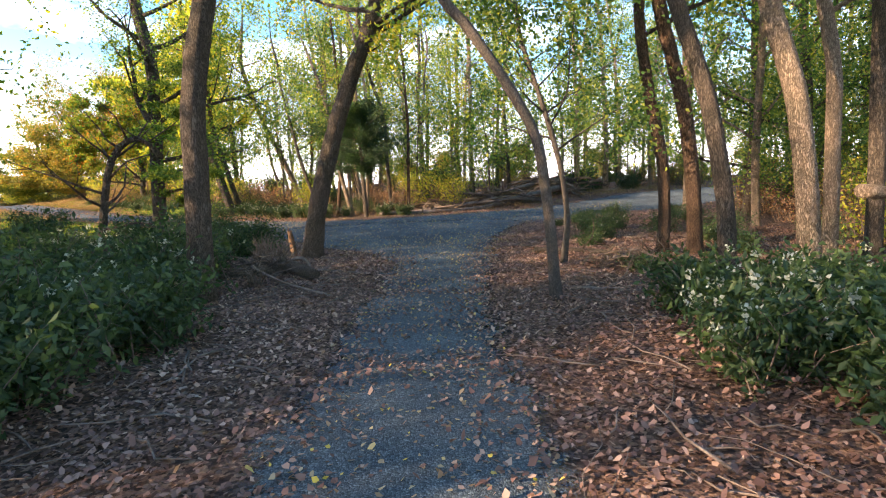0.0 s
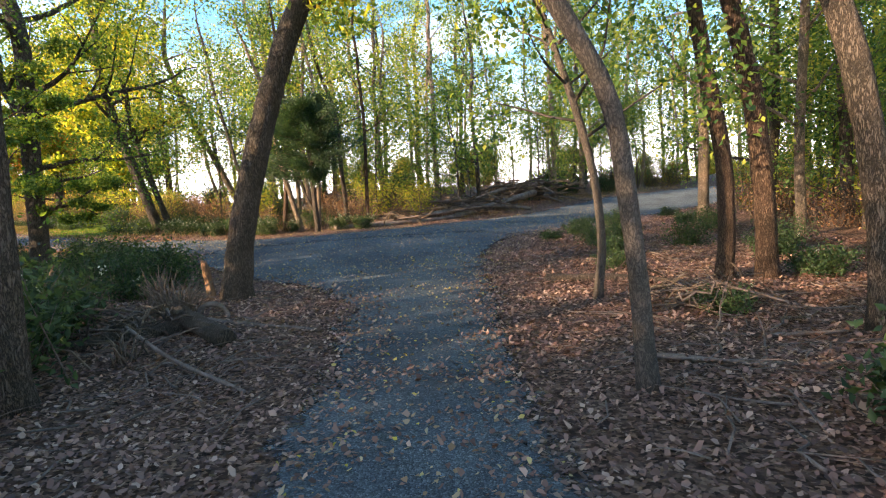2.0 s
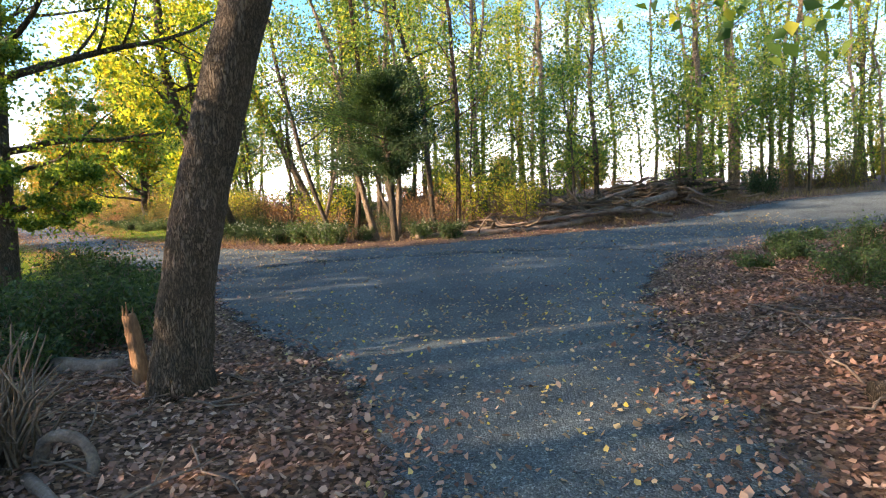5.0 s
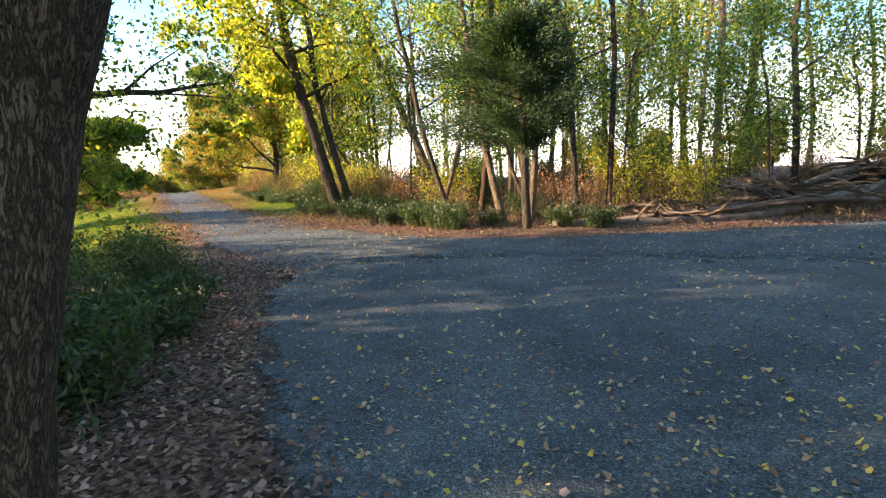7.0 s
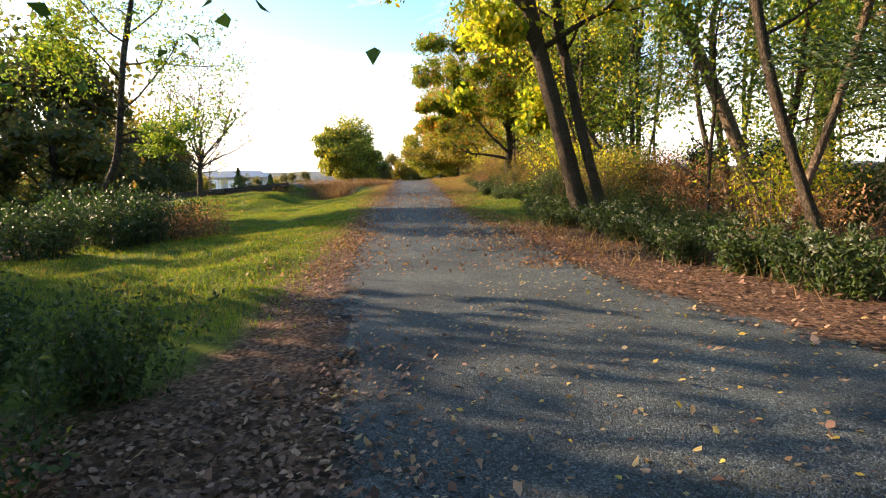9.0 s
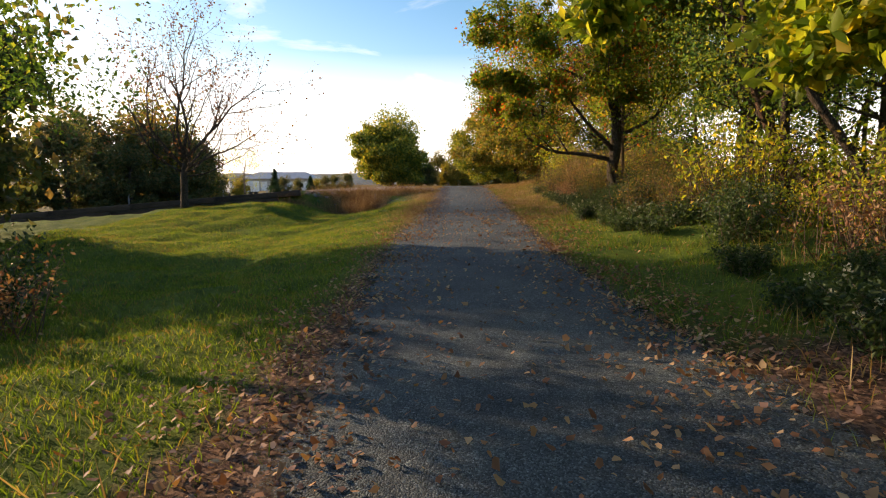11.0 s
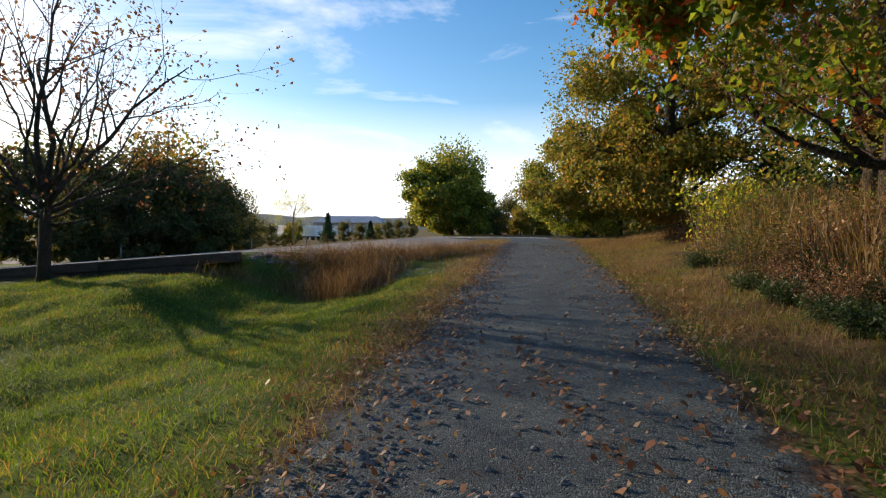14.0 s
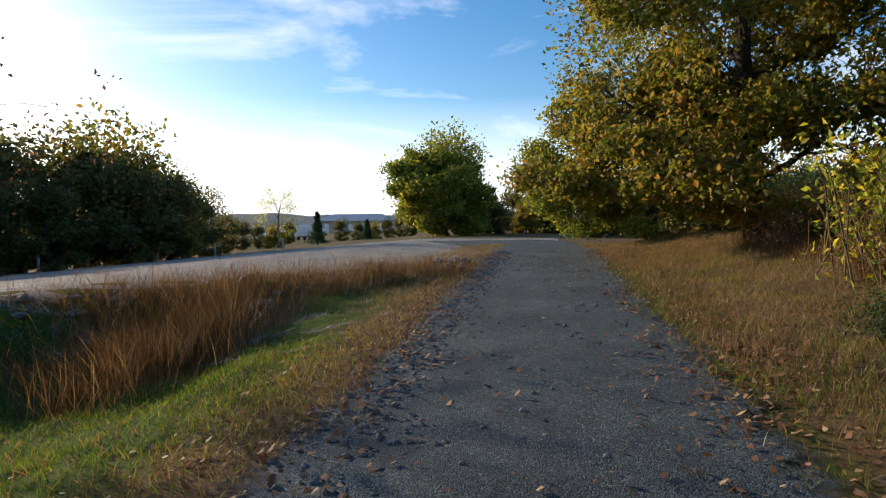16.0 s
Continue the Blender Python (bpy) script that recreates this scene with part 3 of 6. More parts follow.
add_float(me, "dry", dry_mask(X, Y).ravel())
tagged(put("ground", me), "woodland floor of brown leaf litter turning to mown grass", "ground", kind="structure")


def ground_at(x, y):
    """The height of the built ground sheet, over arrays."""
    x, y = np.asarray(x, float), np.asarray(y, float)
    i = np.clip(np.searchsorted(gx, x) - 1, 0, nx - 2)
    j = np.clip(np.searchsorted(gy, y) - 1, 0, ny - 2)
    u, v = (x - gx[i]) / (gx[i + 1] - gx[i]), (y - gy[j]) / (gy[j + 1] - gy[j])
    return (Z[j, i] * (1 - u) + Z[j, i + 1] * u) * (1 - v) + (Z[j + 1, i] * (1 - u) + Z[j + 1, i + 1] * u) * v


def strip(name, line, lift, material, label):
    pts = spline(line, 0.25)
    cols = 13
    v, f, e = [], [], []
    for i, p in enumerate(pts):
        a, b = pts[max(i - 1, 0)], pts[min(i + 1, len(pts) - 1)]
        t = Vector((b[0] - a[0], b[1] - a[1])).normalized()
        for j in range(cols):
            k = (j / (cols - 1) * 2 - 1)
            w = (p[2] + 0.35) * k
            x, y = p[0] + t[1] * w, p[1] - t[0] * w
            v.append((x, y, h1(x, y) + lift))
            e.append(min(1.0, (1 - abs(k)) * (p[2] + 0.35) / 0.7))
    n = len(pts)
    for i in range(n - 1):
        for j in range(cols - 1):
            a = i * cols + j
            f.append((a, a + 1, a + cols + 1, a + cols))
    for i in range(min(9, n)):
        for j in range(cols):
            e[i * cols + j] *= i / 9
            e[(n - 1 - i) * cols + j] *= i / 9
    me = mesh(name, v, f, material)
    add_float(me, "edge", e)
    return tagged(put(name, me), label, "road", kind="structure")


strip("road", ROAD_LINE, 0.012, M_ROAD, "blue-grey crushed stone lane with scattered leaves")
strip("path", PATH_LINE, 0.016, M_ROAD, "narrow gravel footpath between banks of leaf litter")


def lot():
    v, f, e = [], [], []
    ss, dd = np.arange(16.6, 34.01, 0.4), np.arange(-34, 1.0, 0.5)
    for s in ss:
        for d in dd:
            x, y = ORIGIN[0] + ALONG[0] * s + ACROSS[0] * d, ORIGIN[1] + ALONG[1] * s + ACROSS[1] * d
            v.append((x, y, h1(x, y) + 0.008))
            diag = ((d + 4.6) * -4.8 + (s - 16.6) * 3.2) / 5.77
            e.append(float(np.clip(min((s - 16.6) / 0.5, diag / 0.8, (34 - s) / 6, (d + 34) / 3), 0, 1)))
    c = len(dd)
    for i in range(len(ss) - 1):
        for j in range(c - 1):
            a = i * c + j
            f.append((a, a + 1, a + c + 1, a + c))
    me = mesh("parking_lot", v, f, M_LOT)
    add_float(me, "edge", e)
    tagged(put("parking_lot", me), "pale dusty gravel parking lot above the ditch", "parking lot", kind="structure")


lot()


# ---- trees ----
def grow(rng, start, way, length, r, tubes, tips, depth, lift=0.15, crook=0.35, seg=6):
    """A crooked branch with side branches; collects leaf places in tips."""
    n = max(4, int(length / 0.22))
    p, d = Vector(start), Vector(way).normalized()
    pts, rad = [p.copy()], [r]
    for i in range(n):
        d = (d + Vector(rng.normal(0, crook, 3)) * 0.4 + Vector((0, 0, lift * 0.3))).normalized()
        p = p + d * (length / n)
        pts.append(p.copy())
        rad.append(r * (1 - 0.8 * (i + 1) / n))
        if depth > 0 and i >= n * 0.2 and rng.random() < 0.75:
            o = d.orthogonal().normalized()
            o.rotate(Matrix.Rotation(rng.uniform(0, 6.28), 3, d))
            grow(rng, p, d * 0.7 + o * 0.8, length * rng.uniform(0.35, 0.6), rad[-1] * 0.6, tubes, tips, depth - 1, lift, crook, max(4, seg - 1))
        if depth <= 1 and i > n * 0.3:
            tips.append((tuple(p), tuple(d)))
    tubes.add(pts, rad, seg)


def cloud(rng, centre, radii, clumps, each, tight=0.07):
    """Leaf places in small clumps gathered into uneven lobes of an egg-shaped crown, with gaps between them."""
    lobes = max(5, clumps // 20)
    d = rng.normal(0, 1, (lobes, 3))
    d /= np.linalg.norm(d, axis=1)[:, None]
    lobe = d * rng.uniform(0.25, 1.0, lobes)[:, None] ** 0.5 * np.array(radii) * 0.92
    size = rng.uniform(0.10, 0.34, lobes)[:, None] * np.array(radii)
    k = rng.integers(0, lobes, clumps)
    e = rng.normal(0, 1, (clumps, 3))
    e /= np.linalg.norm(e, axis=1)[:, None]
    mid = np.array(centre) + lobe[k] + e * rng.uniform(0.2, 1.0, clumps)[:, None] ** 0.5 * size[k]
    q = tight * max(radii)
    return (mid[:, None, :] + rng.normal(0, 1, (clumps, each, 3)) * np.array((q, q, q * 0.55)) * rng.uniform(0.4, 1.3, (clumps, 1, 1))).reshape(-1, 3)


def tree(name, label, pts, r0, r1, bark_m, leaf_m, seed, limbs=9, limb_len=1.6, leaves=5000, size=0.075, top=None, clear_to=0.45, group="", depth=1,
         spread=0.16, extra=(), category="tree", lift=0.15, drop=0.0, clouds=()):
    """A tree on a trunk line (first point at the ground), carried on upwards to the given top height."""
    rng = np.random.default_rng(seed)
    base = Vector(pts[0])
    line = [Vector(p) - base for p in pts]
    if top:
        d = (line[-1] - line[-2]).normalized()
        while line[-1].z < top:
            d = (d * 0.8 + Vector((rng.normal(0, 0.12), rng.normal(0, 0.12), 0.35))).normalized()
            line.append(line[-1] + d * 0.55)
    sm = spline(line, 0.12)
    n = len(sm)
    hmax = max(p.z for p in sm)
    rad = []
    for i, p in enumerate(sm):
        k = i / (n - 1)
        flare = 1 + 0.45 * math.exp(-max(p.z, 0) / 0.10)
        rad.append(((r0 + (r1 - r0) * min(1, k * 1.0)) * flare) * (1 if k < 0.8 else 1 - 0.7 * (k - 0.8) / 0.2))
    root = thing(name, tuple(base), label, category, group)
    tt = Tubes()
    sm[0].z -= 0.12
    tt.add(sm, rad, 14, 0.12)
    lt, tips = tt, []
    start = [i for i, p in enumerate(sm) if p.z > hmax * clear_to]
    for j in range(limbs):
        i = start[int((j + rng.random()) / limbs * len(start)) % len(start)]
        w = j * 2.4 + rng.uniform(-0.5, 0.5)
        k = (sm[i].z / hmax - clear_to) / (1 - clear_to + 1e-6)
        way = Vector((math.cos(w), math.sin(w), 0.35 + 0.5 * k - drop))
        grow(rng, sm[i], way, limb_len * rng.uniform(0.7, 1.2) * (1 - 0.45 * k), max(0.008, rad[i] * 0.42), lt, tips, depth, lift)
    for start_p, way, ln, r in extra:
        grow(rng, Vector(start_p) - base, way, ln, r, lt, tips, depth, lift)
    put("trunk", tt.mesh("trunk", bark_m), root)
    c = []
    if leaves and tips:
        pick = rng.integers(0, len(tips), leaves)
        c.append(np.array([tips[i][0] for i in pick]) + rng.normal(0, spread, (leaves, 3)))
    for centre, radii, clumps, each in clouds:
        c.append(cloud(rng, centre, radii, clumps, each))
    if c:
        put("crown", leaf_mesh("crown", np.concatenate(c), size, leaf_m, rng, slim=0.6), root)
    return root


def on(x, y, dz=0.0):
    return (x, y, float(ground_at(x, y)) + dz)


def trunk_from(x, y, *rel):
    """Points of a trunk: its foot on the ground and offsets (x, y, height) above it."""
    b = on(x, y)
    return [b] + [(b[0] + a, b[1] + c, b[2] + d) for a, c, d in rel]


# beside the footpath
tree("tree", "straight dark-barked tree beside the footpath", trunk_from(-2.07, 4.66, (0.03, 0, 1.05), (0.05, 0.02, 1.75), (0.16, 0.07, 2.45)), 0.105, 0.075, M_BARK, L_WOOD, 11,
     12, 1.9, 8000, 0.06, top=6.5, clear_to=0.46)
tree("tree", "leaning furrowed tree at the junction", trunk_from(-1.7, 7.15, (0.1, 0.02, 0.65), (0.32, 0.09, 1.5), (0.6, 0.17, 2.35), (0.8, 0.22, 2.8)), 0.125, 0.075, M_BARK, L_YELLOW, 12,
     12, 1.9, 6000, 0.075, top=5.4, clear_to=0.52,
     extra=[((-0.93, 7.35, 3.0), (0.9, 0.2, 0.35), 1.6, 0.05), ((-1.05, 7.3, 2.75), (0.6, -0.2, 0.1), 0.5, 0.02)])
tree("tree", "slender curved tree arching over the path", trunk_from(0.87, 4.2, (-0.02, 0, 0.2), (-0.03, 0, 0.4), (-0.07, 0, 0.79), (-0.13, 0, 1.2), (-0.25, 0, 1.46), (-0.4, 0.02, 1.72), (-0.65, 0.05, 2.1), (-0.85, 0.08, 2.35)),
     0.042, 0.036, M_BARK_SMOOTH, L_WOOD, 13, 14, 1.2, 7000, 0.055, top=3.8, clear_to=0.66)
tree("tree", "red-brown furrowed tree in the wood edge", trunk_from(2.56, 6.4, (0.03, 0, 0.45), (0.0, 0, 1.1), (-0.13, 0.0, 1.75), (-0.25, 0.02, 2.6)), 0.068, 0.052, M_BARK_RED, L_WOOD, 14, 10, 1.7, 4800, 0.07, top=6.4, clear_to=0.35)
tree("tree", "rough-barked upright tree in the wood edge", trunk_from(2.95, 6.4, (-0.03, 0.0, 0.75), (-0.12, 0.02, 1.6), (-0.25, 0.04, 2.2)), 0.085, 0.062, M_BARK_RED, L_YELLOW, 15, 10, 1.7, 4800, 0.07, top=6.8, clear_to=0.35)
tree("tree", "dark tree leaning towards the path", trunk_from(2.47, 4.74, (-0.03, 0.01, 0.7), (-0.15, 0.06, 1.5), (-0.27, 0.13, 2.0), (-0.38, 0.18, 2.4)), 0.075, 0.055, M_BARK, L_YELLOW, 16, 10, 1.6, 5500,
     0.058, top=5.8)
tree("tree", "sunlit tan tree with a bent trunk", trunk_from(2.96, 4.4, (-0.04, 0.02, 0.85), (-0.12, 0.07, 1.57), (-0.27, 0.18, 2.3)), 0.085, 0.07, M_BARK_PALE, L_YELLOW, 17, 10, 1.6, 5500, 0.06, top=6.2)
tree("tree", "thin tan tree in the wood edge", trunk_from(3.5, 4.95, (0, 0, 1.2), (-0.01, 0, 1.8), (-0.08, 0.05, 2.4)), 0.065, 0.05, M_BARK_PALE, L_YELLOW, 18, 10, 1.5, 5500, 0.06, top=6, clear_to=0.3)
tree("tree", "dark tree deeper in the wood", trunk_from(4.25, 5.4, (0, 0, 1.3), (-0.03, 0, 2.6)), 0.075, 0.055, M_BARK, L_YELLOW, 19, 10, 1.5, 5500, 0.06, top=6.5, clear_to=0.3)
tree("sapling", "young tree with dark glossy leaves over the path", trunk_from(1.34, 6.1, (0.03, -0.02, 0.25), (0.05, 0, 0.5), (0.0, 0.0, 0.98), (-0.13, 0.0, 1.5), (-0.3, 0.02, 2.05)), 0.034, 0.024, M_BARK_SMOOTH,
     L_WOOD, 20, 17, 1.3, 6500, 0.055, top=2.9, clear_to=0.36)
tree("tree", "forked dark tree behind the undergrowth", trunk_from(-4.9, 9.6, (0.05, 0.03, 2.1), (0.06, 0.05, 3.0), (-0.1, 0, 4.0)), 0.115, 0.08, M_BARK, L_GREEN, 21, 14, 2.0, 17000, 0.042, top=6.5, clear_to=0.3,
     clouds=[((0.65, -0.2, 0.8), (0.65, 0.5, 0.2), 60, 44), ((0.6, -0.25, 1.25), (0.75, 0.6, 0.28), 110, 50), ((0.4, -0.15, 2.0), (0.9, 0.8, 0.4), 100, 50), ((0.3, 0.2, 3.0), (1.2, 1.0, 0.5), 80, 44)],
     extra=[((-4.85, 9.6, 1.15), (1, -0.2, 0.0), 1.2, 0.03), ((-4.85, 9.6, 1.4), (1, -0.4, 0.1), 1.2, 0.03), ((-4.85, 9.6, 1.7), (1, -0.1, 0.25), 1.5, 0.04), ((-4.85, 9.6, 2.6), (1, 0.1, 0.35), 1.6, 0.04), ((-4.85, 9.6, 2.1), (-0.4, 0.3, 0.9), 2.2, 0.06)])
tree("tree", "bare crooked vine-hung tree in the undergrowth", trunk_from(-4.1, 6.6, (0.05, 0.02, 0.6), (0.2, 0.05, 1.3), (0.5, 0.1, 1.55), (0.8, 0.15, 1.25)), 0.055, 0.03, M_BARK, L_GREEN, 22, 16, 1.1, 700, 0.05,
     clear_to=0.3, depth=2)

# across the lane
def cedar():
    rng = np.random.default_rng(31)
    base = on(-1.9, 14.0)
    root = thing("cedar", base, "dark green cedar with a bare lower trunk", "tree")
    t = Tubes()
    line = spline([(0, 0, -0.1), (-0.03, 0, 0.6), (-0.05, 0, 1.3), (-0.1, 0, 2.4), (-0.1, 0, 3.1)], 0.15)
    t.add(line, [0.065 * (1 - 0.75 * i / len(line)) for i in range(len(line))], 10, 0.1)
    t.add(spline([(0, 0, 0.35), (-0.2, 0.05, 0.75), (-0.33, 0.1, 1.3)], 0.12), [0.035, 0.033, 0.03, 0.028, 0.025, 0.02, 0.018, 0.015, 0.012][:len(spline([(0, 0, 0.35), (-0.2, 0.05, 0.75), (-0.33, 0.1, 1.3)], 0.12))], 8)
    put("trunk", t.mesh("trunk", M_BARK), root)
    cs, ds = [], []
    for j in range(84):
        z = rng.uniform(1.15, 2.95)
        w, ln = rng.uniform(0, 6.28), (1.2 - 0.8 * max(0, (z - 2.0) / 0.9)) * rng.uniform(0.25, 1.0) ** 0.7 * (1.35 if j % 6 == 0 else 0.9)
        way = Vector((math.cos(w) * 1.1 - 0.25, math.sin(w), rng.uniform(-0.08, 0.4)))
        p0 = Vector((-0.07, 0, z - 0.12))
        b = Tubes()
        b.add([p0 + way * ln * k + Vector((0, 0, -0.1 * k * k)) for k in (0, 0.33, 0.66, 1.0)], [0.012, 0.009, 0.006, 0.003], 4)
        put("branch", b.mesh("branch", M_BARK), root)
        for k in range(680):
            q = rng.uniform(0.25, 1.05)
            cs.append(p0 + way * ln * q + Vector(rng.normal(0, 0.075, 3)) * (0.5 + 0.5 * q))
            ds.append((way[0] * 0.7, way[1] * 0.7, 0.3))
    put("crown", leaf_mesh("crown", [tuple(c) for c in cs], 0.046, L_DARK, rng, slim=0.36, dirs=np.array(ds)), root)


cedar()
for k, (x, y, lean, r, top) in enumerate(((-2.3, 14.35, -0.35, 0.06, 4.6), (-2.75, 14.7, 0.15, 0.05, 5.2), (-3.15, 14.6, -0.5, 0.045, 5.0), (-2.0, 14.8, 0.1, 0.05, 5.6), (-0.9, 15.2, 0.05, 0.045, 5.8), (-1.4, 15.6, -0.08, 0.055, 6.2), (-3.7, 15.6, 0.4, 0.04, 4.8))):
    tree("tree", "pale ivy-hung trunk standing among the brush", trunk_from(x, y, (lean * 0.5, 0.02, 0.7), (lean, 0.05, 1.5), (lean * 1.4, 0.1, 2.4)), r, r * 0.6, (M_BARK_PALE, M_BARK_RED, M_BARK)[k % 3], L_WOOD, 140 + k, 10, 1.2, 2600, 0.065, top=top, clear_to=0.3, group="brush trunks")
tree("tree", "leaning dark tree with yellow-green leaves by the lane", trunk_from(-6.25, 16.6, (-0.3, -0.17, 1.3), (-0.6, -0.35, 2.6), (-0.82, -0.5, 3.9)), 0.125, 0.08, M_BARK, L_YELLOW, 32, 14, 2.1, 9000, 0.10,
     top=6, clear_to=0.35, clouds=[((-1.6, 0.6, 2.3), (1.3, 1.2, 1.0), 110, 34), ((-1.3, -0.6, 3.6), (1.7, 1.5, 1.2), 110, 34)])
tree("tree", "second slanting trunk beside the leaning tree", trunk_from(-6.0, 16.75, (-0.15, -0.1, 0.6), (-0.3, -0.17, 1.2), (-0.6, -0.2, 2.4)), 0.075, 0.05, M_BARK, L_YELLOW, 33, 8, 1.4, 3500, 0.085, top=4.6)
tree("tree", "slanting grey tree in the thicket", trunk_from(-4.2, 17.2, (-0.5, -0.18, 1.35), (-1.08, -0.39, 2.75), (-1.4, -0.5, 3.8)), 0.085, 0.05, M_BARK_PALE, L_YELLOW, 34, 12, 1.6, 3500, 0.07, top=5.5, clear_to=0.5)
tree("tree", "tree with sparse green leaves by the ditch", trunk_from(-12.9, 12.5, (0.02, 0.12, 0.8), (0.05, 0.35, 1.4), (0.1, 0.5, 2.6)), 0.065, 0.04, M_BARK, L_GREEN, 35, 14, 2.1, 11000, 0.052, top=4.6, clear_to=0.3, drop=0.15,
     clouds=[((0.7, 0.6, 1.7), (1.2, 0.7, 0.35), 55, 40), ((0.2, 0.3, 2.9), (1.2, 1.2, 0.8), 70, 40)],
     extra=[((-12.85, 12.85, 1.9), (0.9, 0.4, 0.05), 1.7, 0.03)])
tree("tree", "nearly bare spreading tree on the grass", trunk_from(-22.59, 18.26, (0, 0.02, 0.7), (0.0, 0.05, 1.3)), 0.095, 0.08, M_BARK, L_RUST, 36, 4, 1.2, 2600, 0.075, clear_to=0.7, depth=2, lift=0.25,
     spread=0.06, extra=[((-22.6, 18.31, 0.66 + k), (a, b, c), ln, r) for k, a, b, c, ln, r in (
         (1.1, -0.2, 1.0, 0.45, 2.9, 0.040), (1.2, 0.1, 0.7, 0.9, 3.2, 0.048), (1.3, 0, 0.25, 1.2, 3.6, 0.052), (1.3, 0.1, -0.3, 1.2, 3.6, 0.048), (1.1, -0.1, -0.8, 0.9, 3.2, 0.044),
         (1.0, 0.1, -1.0, 0.4, 2.8, 0.036), (1.25, 0.9, 0.3, 0.9, 2.6, 0.036), (1.25, -0.9, 0.1, 0.9, 2.6, 0.036), (0.9, 0.3, 1.0, 0.12, 2.4, 0.024),
         (1.3, 0.5, 0.6, 1.0, 3.0, 0.028), (1.3, -0.5, 0.6, 1.1, 3.1, 0.028), (1.35, 0.4, -0.6, 1.1, 3.0, 0.028), (1.3, -0.4, -0.6, 1.0, 3.0, 0.028), (1.15, 0.2, 1.0, 0.65, 2.9, 0.028),
         (1.2, -0.2, -1.0, 0.65, 2.9, 0.028), (1.0, -0.1, 1.0, 0.3, 2.7, 0.024))])
tree("tree", "gnarled tree with green and red leaves by the lane", trunk_from(-12.12, 22.8, (-0.04, 0, 0.3), (-0.11, 0, 0.6), (-0.03, 0, 1.1), (-0.1, 0, 2.0)), 0.105, 0.07, M_BARK, L_RED, 37, 20, 1.9, 22000, 0.062, top=4.6,
     clear_to=0.22, depth=2, drop=0.1, extra=[((-12.16, 22.8, 1.75), (-0.85, -0.55, 0.6), 2.0, 0.05), ((-12.16, 22.8, 1.9), (-0.2, -0.9, 0.7), 2.0, 0.045)],
     clouds=[((-1.2, -1.3, 2.1), (1.1, 1.1, 0.8), 230, 66), ((-0.9, -1.8, 3.3), (1.3, 1.3, 0.9), 260, 66), ((0.5, 0.3, 2.6), (1.8, 1.7, 1.2), 320, 66), ((0.3, -0.3, 3.9), (1.7, 1.7, 1.1), 320, 66), ((1.5, 1.9, 2.5), (1.6, 1.6, 1.5), 260, 60)])
tree("tree", "broad tree with golden brown leaves by the lane", trunk_from(-19.26, 29.82, (0, 0, 0.8), (-0.1, -0.1, 1.8), (-0.1, -0.2, 3.0)), 0.13, 0.08, M_BARK, L_GOLD, 38, 26, 2.6, 16000, 0.085, top=5.6, clear_to=0.12, depth=2,
     drop=0.12, spread=0.2, clouds=[((-1.0, -1.4, 1.1), (2.0, 1.4, 0.7), 160, 55), ((-1.6, -0.4, 2.2), (1.6, 1.5, 1.3), 220, 55), ((-0.3, -0.6, 2.7), (2.3, 2.1, 1.9), 380, 60), ((0.9, 0.4, 3.8), (1.9, 1.8, 1.5), 260, 45), ((0.8, -0.6, 1.2), (1.8, 1.4, 0.8), 140, 45), ((0.2, -0.9, 0.7), (2.4, 1.3, 0.55), 200, 45)])
tree("tree", "tree with drooping green and gold leaves by the lane", trunk_from(-22.94, 32.41, (0, 0, 0.8), (-0.1, -0.1, 1.6), (-0.1, -0.2, 2.4)), 0.13, 0.08, M_BARK, L_MAPLE, 39, 20, 2.2, 9000, 0.08, top=3.6, clear_to=0.15, depth=2,
     drop=0.15, spread=0.2, clouds=[((-0.6, -0.8, 1.7), (2.5, 2.0, 1.6), 460, 70), ((-0.6, -1.0, 0.8), (2.2, 1.6, 0.6), 160, 45)])
tree("tree", "tree overgrown with rust-red creeper", trunk_from(-14.99, 27.75, (0, 0, 0.8), (0.1, -0.1, 1.8), (0.1, -0.2, 3.0)), 0.11, 0.08, M_BARK, L_RUST, 40, 20, 2.2, 11000, 0.06, top=5.0, clear_to=0.2, depth=2, spread=0.2,
     clouds=[((0, -0.2, 3.0), (1.6, 1.5, 1.5), 200, 45)])
tree("tree", "green tree behind the creeper", trunk_from(-16.29, 30.92, (0, 0, 1.5), (0, 0, 3.0)), 0.13, 0.09, M_BARK, L_GREEN, 41, 18, 2.2, 9000, 0.075, top=4.6, clear_to=0.12, depth=2, spread=0.25,
     clouds=[((0, 0, 2.2), (2.2, 2.0, 1.9), 300, 50)])
tree("tree", "golden tree behind the thicket by the lane", trunk_from(-14.29, 26.13, (0, 0, 1.0), (0.1, 0.05, 2.0)), 0.08, 0.05, M_BARK, L_GOLD, 44, 16, 1.6, 9000, 0.06, top=3.9, clear_to=0.15, depth=2,
     clouds=[((0.1, 0.2, 2.3), (1.3, 1.3, 1.3), 220, 45)])
tree("tree", "leafy green tree behind the gnarled tree", trunk_from(-10.5, 24.2, (0, 0, 1.0), (0.1, 0.05, 2.0)), 0.09, 0.06, M_BARK, L_WOOD, 45, 18, 1.8, 10000, 0.06, top=4.8, clear_to=0.15, depth=2,
     clouds=[((0, 0, 2.4), (1.6, 1.6, 1.5), 220, 50), ((0.2, -0.2, 3.9), (1.7, 1.6, 1.2), 200, 50)])
